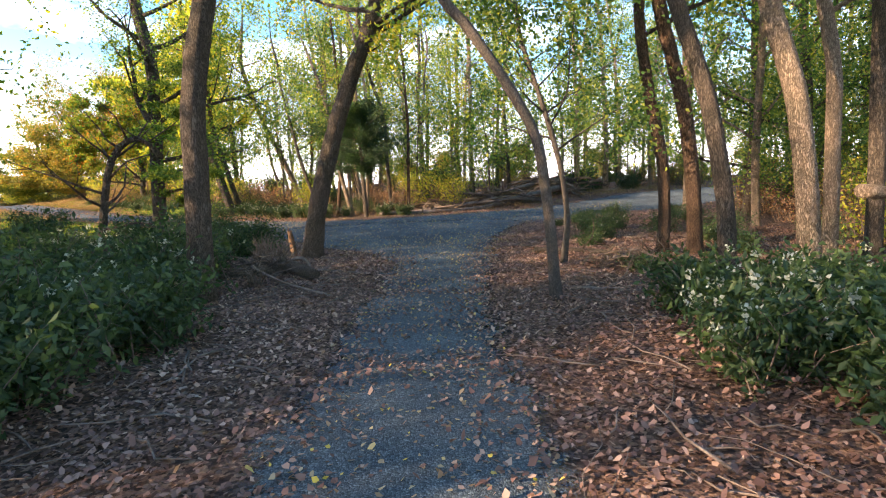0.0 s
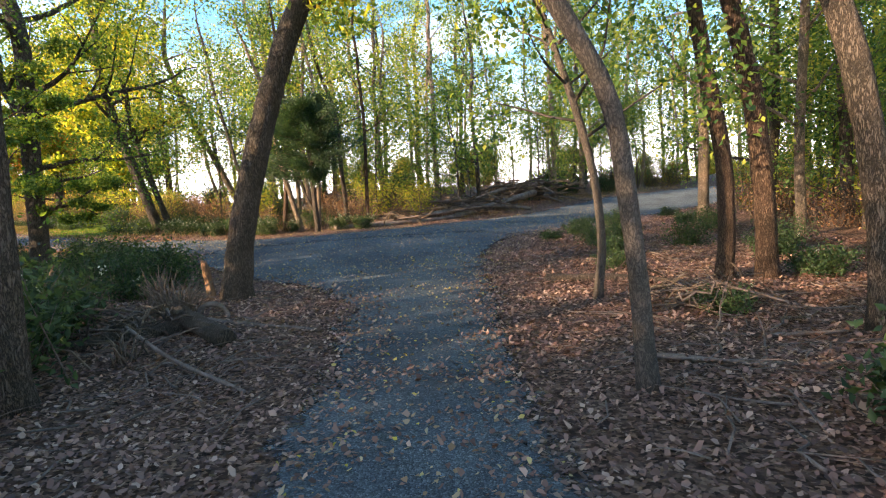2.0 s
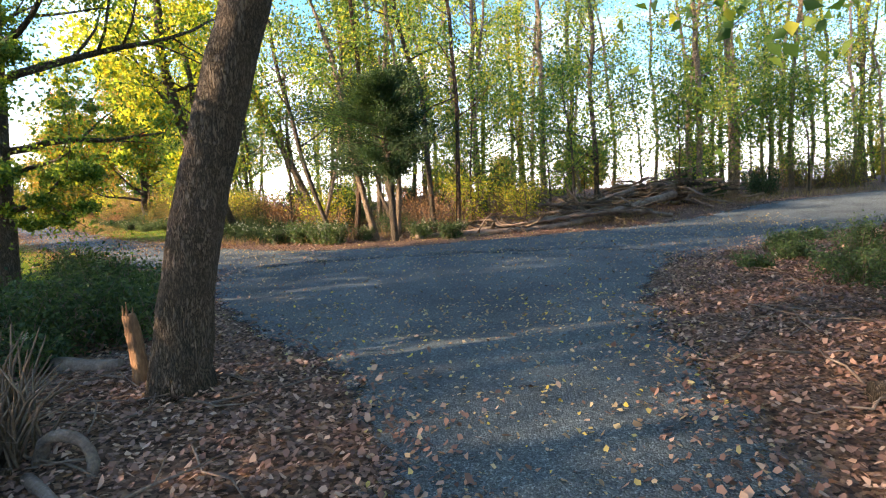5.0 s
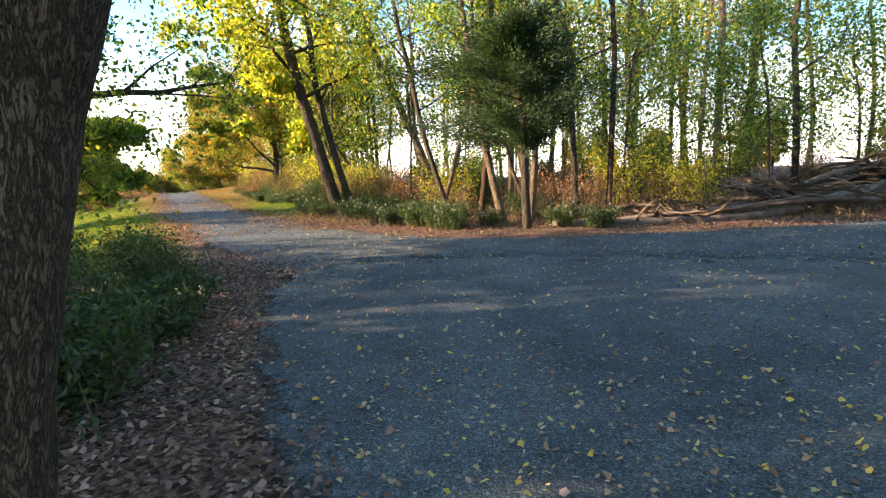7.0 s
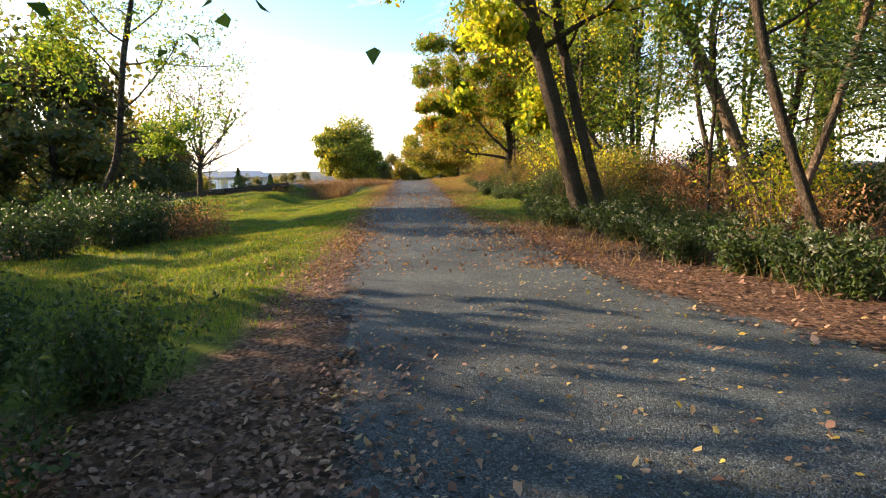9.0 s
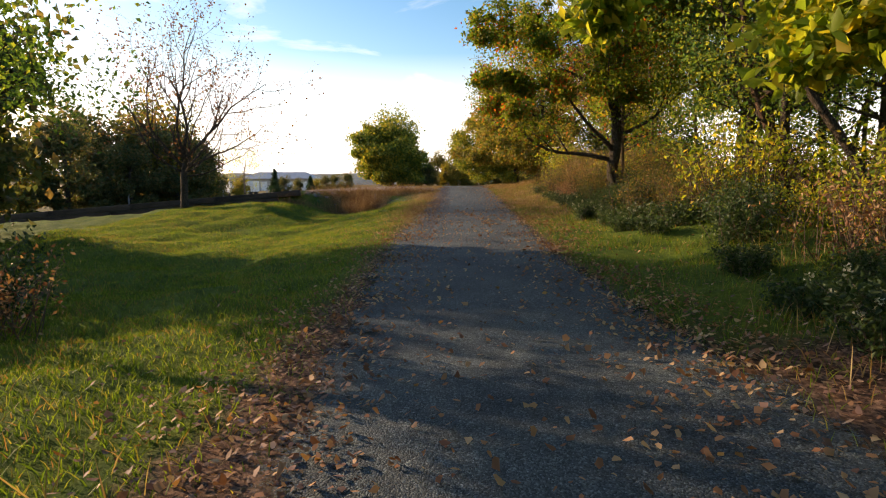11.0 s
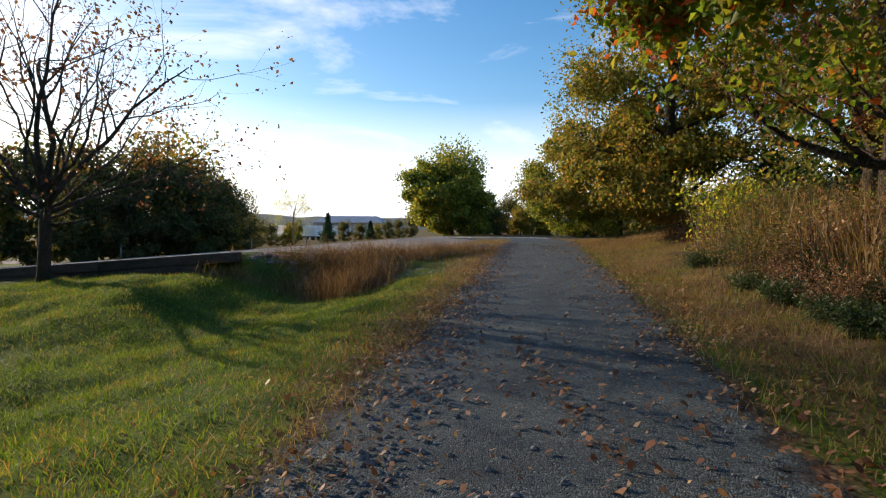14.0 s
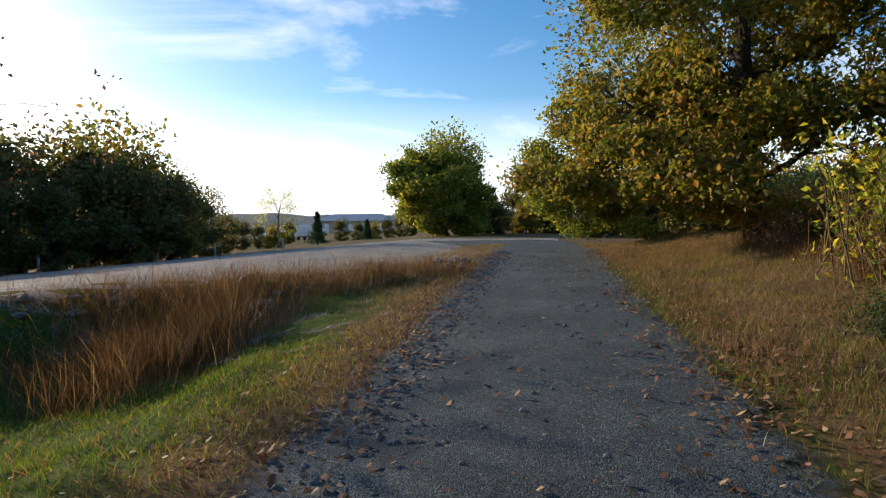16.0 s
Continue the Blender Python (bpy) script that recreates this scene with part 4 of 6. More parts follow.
tree("tree", "round full tree beyond the parking lot", trunk_from(-37.87, 36.44, (0, 0, 0.9), (0, 0, 2.2)), 0.2, 0.12, M_BARK, L_MAPLE, 42, 20, 2.2, 8000, 0.17, top=3.8, clear_to=0.12, depth=2, spread=0.3,
     clouds=[((0, 0, 2.3), (2.8, 2.8, 2.2), 620, 60), ((0, 0, 1.2), (2.6, 2.6, 1.0), 260, 50)])

# woods behind: a few kinds, repeated, some added out of view to cast shade
kinds = [
    tree("tree", "slender tall woodland tree with thin foliage", [(40, -40, 0), (40.05, -40, 1.5), (40, -39.95, 3.2)], 0.075, 0.045, M_BARK_PALE, L_WOOD, 51, 16, 1.4, 5200, 0.07, top=7.5, clear_to=0.2, group="woodland trees"),
    tree("tree", "slender tall woodland tree with yellowing foliage", [(43, -40, 0), (43.15, -40, 1.5), (43.1, -39.9, 3.2)], 0.065, 0.035, M_BARK_PALE, L_YELLOW, 52, 15, 1.5, 4200, 0.07, top=7.0, clear_to=0.25, group="woodland trees"),
    tree("tree", "dark woodland tree with green foliage", [(46, -40, 0), (45.9, -40, 1.5), (45.9, -39.9, 3.2)], 0.075, 0.045, M_BARK, L_WOOD, 53, 18, 1.5, 5600, 0.07, top=7.0, clear_to=0.12, group="woodland trees"),
    tree("tree", "bare thin woodland tree", [(49, -40, 0), (49.1, -40, 1.5), (49.0, -39.9, 3.0)], 0.05, 0.028, M_BARK_PALE, L_YELLOW, 54, 14, 1.3, 1600, 0.07, top=6.5, clear_to=0.2, group="woodland trees"),
    tree("sapling", "low leafy sapling of the understorey", [(50.5, -42, 0), (50.5, -42, 0.8), (50.55, -42, 1.6)], 0.025, 0.015, M_BARK, L_WOOD, 49, 16, 1.1, 3600, 0.06, top=2.4, clear_to=0.1, group="understorey saplings"),
]
shade_kinds = [
    tree("tree", "bushy tree with darkened leaves, in the far tree line and unseen as shade", [(52, -40, 0), (52, -40, 1.0), (52, -40, 2.4)], 0.12, 0.07, M_BARK, L_SHADE, 55, 16, 1.8, 2500, 0.20, top=4.0, clear_to=0.08, depth=2, spread=0.3, group="far tree line",
         clouds=[((0, 0, 2.1), (2.0, 2.0, 2.2), 300, 26), ((0, 0, 0.8), (1.9, 1.9, 0.9), 120, 22)]),
    tree("tree", "bushy autumn tree, in the far tree line and unseen as shade", [(56, -40, 0), (56, -40, 1.0), (56, -40, 2.0)], 0.10, 0.06, M_BARK, L_GOLD, 56, 16, 1.6, 2500, 0.20, top=3.2, clear_to=0.08, depth=2, spread=0.3, group="far tree line",
         clouds=[((0, 0, 1.7), (1.8, 1.8, 1.7), 240, 26), ((0, 0, 0.7), (1.7, 1.7, 0.8), 100, 22)]),
]


def plant(kind, x, y, scale, turn, used):
    m = Matrix.Translation(on(x, y, -0.03)) @ Matrix.Rotation(turn, 4, "Z") @ Matrix.Diagonal((scale, scale, scale, 1))
    if kind not in used:
        used.add(kind)
        kind.matrix_basis = m
        return kind
    return copy_thing(kind, m) if kind.scale[0] == 1 else copy_thing(kind, m @ Matrix.Diagonal((1 / kind.scale[0], 1 / kind.scale[1], 1 / kind.scale[2], 1)))


rng = np.random.default_rng(7)
used = set()


def scatter(kinds_, count, x0, x1, y0, y1, smin, smax, gap, clear_road=0.8, test=None):
    done = []
    for _ in range(count * 12):
        if len(done) >= count:
            break
        x, y = rng.uniform(x0, x1), rng.uniform(y0, y1)
        if test is not None and not test(x, y):
            continue
        if float(road_distance(np.array([x]), np.array([y]))[0]) < clear_road or any((x - a) ** 2 + (y - b) ** 2 < gap * gap for a, b in done):
            continue
        done.append((x, y))
        plant(kinds_[int(rng.integers(0, len(kinds_)))], x, y, rng.uniform(smin, smax), rng.uniform(0, 6.28), used)


scatter(kinds[4:], 24, -5.0, 15, 15.4, 23, 0.6, 1.2, 0.8, 0.9, lambda x, y: lane(x, y)[1] > 3.0)
scatter(kinds[:4], 42, -5.5, 14, 16.2, 27, 0.85, 1.25, 0.95, 1.2, lambda x, y: lane(x, y)[1] > 3.4)
scatter(kinds[:4], 22, 11, 25, 14, 30, 0.85, 1.2, 1.0, 1.0)
scatter(kinds[4:], 16, 4.6, 13, 5, 16, 0.6, 1.1, 0.8, 0.9, lambda x, y: y < 7 + x * 0.8)
scatter(kinds[:4], 30, 4.4, 14, 3.5, 16, 0.8, 1.15, 0.8, 0.9, lambda x, y: y < 7 + x * 0.8)
scatter(shade_kinds, 12, -4, 26, 30, 38, 0.35, 0.55, 1.5, 1.0)
scatter(shade_kinds, 10, 12, 20, 4, 17, 0.7, 1.1, 1.5, 1.0)
for x, y, k in ((-8.9, 21.2, 0.75), (-9.6, 22.6, 0.85), (-8.2, 22.4, 0.8)):
    plant(kinds[2], x, y, k, k * 11, used)
scatter(kinds[:4], 7, -13, -6, 18.5, 25, 0.6, 0.8, 1.3, 1.0, lambda x, y: lane(x, y)[1] > 2.6 and x < -7.5 and (x + 11.2) ** 2 + (y - 21.8) ** 2 > 2)
# unseen trees left of and behind the start, added to shade the footpath
scatter(kinds[:3], 9, -16, -3.6, -5, 3.2, 0.9, 1.2, 1.8, 1.6, lambda x, y: y < 0 or x < -y * 1.6 - 2.0)
scatter(shade_kinds, 9, -15, -6.2, -8, 2.4, 0.72, 1.0, 2.0, 1.6)
# unseen trees added on the left to shade the junction
scatter(kinds[:3], 5, -13, -5.6, 3.6, 7.6, 0.9, 1.2, 1.3, 1.6)
for x, y, k in ((-10.4, 8.4, 1.0), (-8.6, 6.2, 0.75)):
    plant(shade_kinds[0], x, y, k, k * 7, used)
# unseen trees to the right of the start, added for shade
scatter(kinds[:3], 5, 2.5, 9, -8, 1.0, 0.9, 1.2, 1.7, 1.2)
# trees added to throw shade over the lane, most of them out of view
for x, y, k in ((-18.9, 13.2, 0.95), (-21.2, 11.6, 0.95), (-17.6, 10.8, 0.5), (-23.5, 9.8, 0.75), (-15.5, 7.6, 0.6), (-18.5, 7.0, 0.7)):
    plant(shade_kinds[0], x, y, k, k * 9, used)


def far_line(s0, s1, d0, d1, count, smin, smax):
    for i in range(count):
        s, d = rng.uniform(s0, s1), rng.uniform(d0, d1)
        x, y = ORIGIN[0] + ALONG[0] * s + ACROSS[0] * d, ORIGIN[1] + ALONG[1] * s + ACROSS[1] * d
        plant(shade_kinds[int(rng.random() < 0.35)], x, y, rng.uniform(smin, smax), rng.uniform(0, 6.28), used)


def bearing(yaw, dist, ox=-15.0, oy=21.85):
    """A place at a compass turn (degrees left of y) and distance beyond the lot."""
    return ox - math.sin(radians(yaw + 1.8)) * dist, oy + math.cos(radians(yaw + 1.8)) * dist


for yaw, dist, k in ((99, 23, 0.95), (95.5, 24, 0.7), (93.5, 27, 1.1), (91.5, 24, 0.7), (89.5, 26, 1.0), (87.2, 27, 1.35), (85.5, 25, 0.85), (84, 28, 1.1), (82.3, 27, 0.8), (80.6, 29, 0.75), (79.3, 31, 0.65), (104, 24, 0.9), (109, 25, 0.9),
                     (114, 26, 0.9), (120, 27, 0.9), (77.5, 36, 0.5), (75.8, 48, 0.5), (74.2, 52, 0.45), (72.8, 45, 0.45), (71.5, 60, 0.5), (66.3, 62, 0.5), (64.6, 66, 0.45), (62.8, 58, 0.42), (61.4, 62, 0.45), (60.2, 66, 0.5), (59, 62, 0.5)):
    plant(shade_kinds[1 if int(yaw * 10) % 4 == 0 else 0], *bearing(yaw, dist), k, yaw, used)
for yaw, dist, k in ((53.2, 29, 0.42), (51.6, 31, 0.5), (50, 28, 0.36), (48.6, 32, 0.52), (47.2, 29, 0.42), (45.8, 31, 0.5), (44.4, 29, 0.45), (43, 31, 0.55)):
    plant(shade_kinds[int(dist) % 2], *bearing(yaw, dist), k, yaw * 3, used)
far_line(36, 46, 4, 14, 9, 0.5, 0.8)
far_line(31, 37, 1.5, 7, 8, 0.3, 0.45)
tree("tree", "thin half-bare tree beyond the lot", trunk_from(*bearing(72.4, 44), (0, 0, 1.0), (0, 0, 2.0)), 0.07, 0.05, M_BARK_PALE, L_YELLOW, 57, 16, 1.8, 1800, 0.10, top=3.6, clear_to=0.3, depth=2)


def conifer(x, y, tall, seed):
    r = np.random.default_rng(seed)
    root = thing("conifer", on(x, y), "small dark pointed conifer beyond the lot", "tree")
    t = Tubes()
    t.add([(0, 0, -0.1), (0, 0, tall * 0.5), (0, 0, tall)], [0.09, 0.05, 0.01], 8)
    put("trunk", t.mesh("trunk", M_BARK), root)
    z = tall * (0.08 + 0.92 * r.random(2600) ** 1.3)
    w, k = r.uniform(0, 6.28, 2600), (tall - z) * 0.34 * r.uniform(0.3, 1.1, 2600) * (1 + 0.3 * np.sin(z * 9))
    put("crown", leaf_mesh("crown", np.stack([np.cos(w) * k, np.sin(w) * k, z], 1), 0.2, L_DARK, r, slim=0.3), root)


conifer(*bearing(68.6, 46), 2.6, 58)
conifer(*bearing(63.6, 56), 2.0, 59)


# ---- undergrowth ----
def shrub(name, label, at, tall, wide, stems, leaves, size, leaf_m, seed, flowers=0, group="", stem_m=None, slim=0.5, low=0.0, category="shrub"):
    """A many-stemmed bush: arching stems from one foot, leaves along them, flower heads at the tips."""
    r = np.random.default_rng(seed)
    root = thing(name, at, label, category, group)
    t, c, tip = Tubes(), [], []
    for k in range(stems):
        w, out = r.uniform(0, 6.28), wide * r.uniform(0.2, 1.0)
        top = tall * r.uniform(0.55, 1.1)
        foot = Vector((r.normal(0, wide * 0.3), r.normal(0, wide * 0.3), -0.05))
        end = foot + Vector((math.cos(w) * out, math.sin(w) * out, top))
        mid = foot.lerp(end, 0.5) + Vector((0, 0, top * 0.18)) + Vector(r.normal(0, 0.03, 3))
        pts = [foot, foot.lerp(mid, 0.6), mid, mid.lerp(end, 0.6), end]
        t.add(pts, [0.0032 * (1 + tall), 0.0028 * (1 + tall), 0.0022 * (1 + tall), 0.002, 0.0012], 4, cap=False)
        tip.append(end)
        for q in r.uniform(low, 1.0, max(1, leaves // stems)):
            j = min(3, int(q * 4))
            c.append(pts[j].lerp(pts[j + 1], q * 4 - j))
    put("stem", t.mesh("stem", stem_m or M_DEAD), root)
    c = np.array([tuple(p) for p in c])
    put("foliage", leaf_mesh("foliage", c, size, leaf_m, r, spread=max(0.04, wide * 0.13), slim=slim), root)
    if flowers:
        f = np.array([tuple(tip[i]) for i in r.integers(0, len(tip), flowers)])
        f = np.repeat(f + r.normal(0, wide * 0.12, f.shape), 14, 0) + r.normal(0, 0.014, (flowers * 14, 3))
        tagged(put("flower_head", leaf_mesh("flower_head", f, 0.022, L_FLOWER, r, slim=0.8), root, "small clusters of white flowers"), kind="stuff")
    return root


M_CANE = surface("pale_brown_canes", [(0.3, (0.07, 0.05, 0.036)), (0.7, (0.23, 0.17, 0.12))], 12, 0.85, 0.3, 90)
weed = shrub("weed_bush", "leafy green weed bush with white flower heads", (60, -40, 0), 0.48, 0.36, 36, 2600, 0.05, L_WEED, 61, 16, "flowering weed bushes", slim=0.45)
weed2 = shrub("weed_bush", "dense green weed bush with few flowers", (62, -40, 0), 0.42, 0.4, 36, 2800, 0.05, L_WEED, 62, 5, "flowering weed bushes", slim=0.5)
leafb = shrub("bush", "leafy green bush in the undergrowth", (64, -40, 0), 0.6, 0.5, 40, 3000, 0.048, L_WEED, 63, 0, "undergrowth bushes")
brown = shrub("thicket_bush", "brown twiggy thicket bush with sparse olive leaves", (66, -40, 0), 1.3, 0.8, 60, 3000, 0.05, L_OLIVE, 64, 0, "thicket bushes", M_CANE)
rust = shrub("thicket_bush", "rust-coloured dry thicket bush", (68, -40, 0), 0.9, 0.7, 55, 1100, 0.05, L_CURL, 65, 0, "thicket bushes", M_CANE)
yellow = shrub("thicket_bush", "yellow-green bush in the thicket", (70, -40, 0), 1.2, 0.8, 50, 2000, 0.065, L_YELLOW, 66, 0, "thicket bushes", M_CANE)
darkb = shrub("bush", "dark green bush under the trees", (72, -40, 0), 1.1, 0.8, 50, 4200, 0.085, L_DARK, 67, 0, "undergrowth bushes")


def row(kinds_, places, smin=0.85, smax=1.2, jitter=0.12):
    for x, y in places:
        x, y = x + rng.normal(0, jitter), y + rng.normal(0, jitter)
        plant(kinds_[int(rng.integers(0, len(kinds_)))], x, y, rng.uniform(smin, smax), rng.uniform(0, 6.28), used)


# banks of the footpath
row([weed, weed2], [(1.75, 3.55), (2.1, 3.2), (1.6, 2.95), (1.95, 2.6), (1.5, 2.35), (2.4, 2.9), (1.8, 2.0), (2.5, 3.5), (2.9, 3.1), (1.75, 1.5), (2.3, 2.2), (2.9, 2.4)], 0.85, 1.1, 0.06)
row([weed2, weed], [(-2.5, 3.6), (-2.9, 3.2), (-3.0, 4.2), (-3.5, 3.9), (-2.5, 2.7), (-3.3, 2.8), (-3.5, 4.9), (-2.9, 5.0), (-3.1, 5.8), (-3.8, 5.6), (-4.3, 4.6), (-2.4, 2.2), (-2.9, 1.9), (-4.5, 6.4), (-3.6, 6.7)], 0.9, 1.2, 0.08)
row([weed2, leafb], [(-2.9, 6.6), (-2.75, 7.6), (-3.1, 7.8), (-3.4, 8.3), (-2.9, 8.6), (-3.6, 9.3), (-4.1, 8.8), (-3.2, 9.2), (-4.4, 10.0), (-3.9, 10.0), (-5.0, 10.4), (-2.8, 8.1), (-5.2, 9.3), (-4.6, 8.1)], 0.55, 0.85, 0.1)
row([weed2, leafb], [(1.95, 5.3), (2.2, 7.4), (2.5, 8.2), (2.4, 9.0), (2.1, 9.6), (2.6, 9.7), (2.5, 10.4), (3.0, 10.9), (2.9, 9.2), (3.3, 8.3), (3.4, 10.2), (3.6, 11.4), (3.2, 7.2), (4.2, 9.5), (3.9, 7.8), (4.6, 10.8), (5, 12), (3.6, 6.4), (4.4, 6.7)], 0.42, 0.68, 0.15)
row([brown, rust, yellow, leafb], [(5.2, 5.4), (5.6, 6.8), (6, 8), (6.4, 9.2), (6.2, 10.6), (7, 11.8), (7.4, 7), (8, 9), (8.2, 10.5), (5.8, 4.4), (5.2, 3.6), (7.2, 13), (8.6, 12.4), (6.6, 5.6), (8.2, 14.2), (9.5, 14.8)], 0.7, 1.1, 0.3)
row([weed2, leafb, weed2, weed], [(-1.95, 2.4), (-2.2, 2.8), (-1.95, 3.2), (-2.15, 3.7), (-2.35, 4.1), (-2.0, 1.9), (-2.6, 2.3), (-2.55, 4.6), (-2.6, 3.3), (-2.9, 3.8), (-2.45, 5.2), (-2.7, 5.9), (-3.2, 4.5), (-2.5, 1.5)], 0.95, 1.25, 0.05)
# far side of the lane
row([weed], [(-2.9, 14.0), (-3.3, 14.15), (-3.7, 14.35), (-4.2, 14.7)], 0.7, 0.9, 0.05)
row([weed, weed2], [(-4.7, 15.1), (-5.2, 15.4), (-5.6, 15.9), (-4.4, 15.2), (-4.9, 15.9), (-6.5, 16.3), (-6.9, 16.9), (-7.5, 17.5), (-5.7, 16.5), (-7.3, 18.2), (-8.1, 18.4), (-1.4, 14.3), (-0.9, 14.1), (-2.4, 14.4)], 0.6, 0.9, 0.1)
row([rust, brown, yellow, leafb], [(-3.2, 15.6), (-2.2, 15.5), (-1.2, 15.9), (-4.0, 16.2), (-5, 17.2), (-5.6, 18), (-4.2, 18), (-3, 17), (-1.8, 17), (-0.5, 16.4), (-6.4, 18.4), (-7.2, 19.2), (-6.6, 19.6), (-8.3, 19.6),
                            (0.6, 16.6), (-8.9, 20.4), (-2.5, 18.2), (-0.8, 18), (-3.6, 19), (1.2, 18.2), (-5.2, 19.4), (3.4, 19.4), (5.5, 20), (7.6, 20.4), (10, 21)], 0.5, 1.0, 0.25)
row([leafb, darkb, brown], [(0.8, 16.9), (1.8, 17.3), (3.6, 18.6), (-0.2, 17.6), (5, 19.4), (6.8, 20.2), (9, 21.4)], 0.45, 0.7, 0.2)
row([yellow, leafb, brown, darkb], [(rng.uniform(-9, 16), rng.uniform(21.5, 27)) for _ in range(30)], 0.5, 0.9, 0.3)
# by the ditch
row([darkb, rust], [(-11.7, 12.6), (-11.0, 12.9), (-12.4, 13.2), (-10.6, 12.2), (-12.9, 12.4), (-11.6, 11.8), (-10.0, 11.4), (-11.3, 13.6)], 0.5, 0.75, 0.15)
row([leafb, darkb, weed2], [(-9.2, 10.4), (-8.4, 9.6), (-10.2, 10.4), (-7.4, 9.2), (-11.4, 10.6), (-8.9, 8.8), (-12.8, 11), (-14.2, 12), (-15.5, 11.8), (-14.8, 13.4), (-6.3, 9.2), (-5.6, 9.6), (-7.2, 9.8)], 0.4, 0.6, 0.2)


def beside(s, d):
    return ORIGIN[0] + ALONG[0] * s + ACROSS[0] * d, ORIGIN[1] + ALONG[1] * s + ACROSS[1] * d


row([weed, weed2, leafb], [beside(s, d) for s, d in [(2.5, 2.4), (3.2, 2.1), (3.9, 2.3), (3.0, 2.9), (4.6, 2.5), (8.2, 2.4), (8.9, 2.1), (9.6, 2.5), (10.3, 2.2), (9.2, 3.0), (10.9, 2.8), (7.4, 2.9), (11.5, 2.6), (12.3, 3.0), (13.2, 2.9)]], 0.6, 0.9, 0.1)
row([brown, rust, leafb, yellow, rust], [beside(rng.uniform(4.5, 18), rng.uniform(2.9, 5.5)) for _ in range(54)], 0.4, 1.05, 0.1)
for k in range(16):
    x, y = beside(rng.uniform(2.5, 13.5), rng.uniform(3.4, 7.5))
    a, b = rng.uniform(-0.9, 0.3), rng.uniform(-0.5, 0.3)
    if (x + 12.1) ** 2 + (y - 22.8) ** 2 > 1.5:
        tree("tree", "slanting half-bare tree in the thicket by the lane", trunk_from(x, y, (a * 0.4, b * 0.4, 0.7), (a, b, 1.6), (a * 1.3, b * 1.4, 2.6)), rng.uniform(0.03, 0.06), 0.025, (M_BARK, M_BARK_PALE, M_BARK_RED)[k % 3], (L_YELLOW, L_OLIVE, L_WOOD)[k % 3],
             160 + k, 12, 1.3, 1800, 0.06, top=float(rng.uniform(3.2, 5.0)), clear_to=0.3, depth=1, group="thicket trees")
row([brown, rust, leafb], [beside(rng.uniform(9, 15.5), rng.uniform(2.4, 3.1)) for _ in range(18)], 0.4, 0.65, 0.1)
row([rust, leafb, rust, brown], [beside(s, d) for s, d in [(11.8, 3.2), (12.6, 3.5), (13.4, 3.3), (14.2, 3.6), (15, 3.7), (15.8, 4.2), (16.8, 4.6), (17.6, 5.0), (18.6, 5.2), (19.6, 5.0), (14.6, 4.4), (16.2, 5.2), (20.6, 5.2)]], 0.7, 1.05, 0.1)
row([rust, leafb, rust, brown], [beside(rng.uniform(13.5, 21), rng.uniform(2.75, 3.9)) for _ in range(30)], 0.45, 0.85, 0.08)
row([weed2, leafb], [beside(rng.uniform(9, 17), rng.uniform(2.0, 2.7)) for _ in range(14)], 0.35, 0.6, 0.08)
row([weed, weed2, weed], [beside(s, d) for s, d in [(7.6, 2.1), (8.1, 2.0), (8.6, 2.05), (9.1, 1.95), (9.6, 2.05), (10.1, 1.9), (10.6, 2.0), (11.1, 1.95), (11.7, 2.0), (12.3, 1.95), (13.0, 2.0), (13.8, 1.95), (14.6, 2.0)]], 0.5, 0.72, 0.07)
row([brown, rust, leafb, weed2, brown], [beside(s, d) for s, d in [(8.4, 2.7), (9.1, 2.75), (9.8, 2.55), (10.5, 2.3), (11.1, 2.35), (11.7, 2.3), (12.3, 2.4), (12.9, 2.3), (13.5, 2.35), (14.1, 2.25), (14.8, 2.3), (15.5, 2.4), (16.2, 2.35), (16.9, 2.5)]], 0.38, 0.6, 0.07)
row([brown, leafb, rust, brown], [beside(rng.uniform(19.5, 28), rng.uniform(3.6, 5.4)) for _ in range(26)], 0.6, 0.95, 0.1)
row([darkb], [beside(rng.uniform(17, 30), rng.uniform(5.8, 8.5)) for _ in range(14)], 0.9, 1.4, 0.1)
row([leafb, yellow, weed2], [beside(s, d) for s, d in [(21, 4.2), (22, 4.0), (23, 4.3), (24, 4.1), (25, 4.4), (26, 4.2), (27.5, 4.6), (20, 4.3)]], 0.45, 0.6, 0.1)


# ---- small growth and litter (stuff) ----
def places(count, x0, x1, y0, y1, weight, seed):
    """Random places on the ground, kept with the chance that weight gives."""
    r = np.random.default_rng(seed)
    x, y = r.uniform(x0, x1, count), r.uniform(y0, y1, count)
    keep = r.random(count) < weight(x, y)
    x, y = x[keep], y[keep]
    return np.stack([x, y, ground_at(x, y)], 1), r


def lane_places(count, s0, s1, d0, d1, weight, seed):
    r = np.random.default_rng(seed)
    s, d = r.uniform(s0, s1, count), r.uniform(d0, d1, count)
    x, y = ORIGIN[0] + ALONG[0] * s + ACROSS[0] * d, ORIGIN[1] + ALONG[1] * s + ACROSS[1] * d
    keep = r.random(count) < weight(x, y, s, d)
    x, y = x[keep], y[keep]
    return np.stack([x, y, ground_at(x, y)], 1), r


def patch(x, y, f, seed):
    """Uneven cover, from 0 to 1."""
    return np.array([0.5 + 0.9 * noise.noise(Vector((a * f, b * f, seed))) for a, b in zip(x, y)])


def stuff(name, me, label, category):
    return tagged(put(name, me), label, category, kind="stuff")


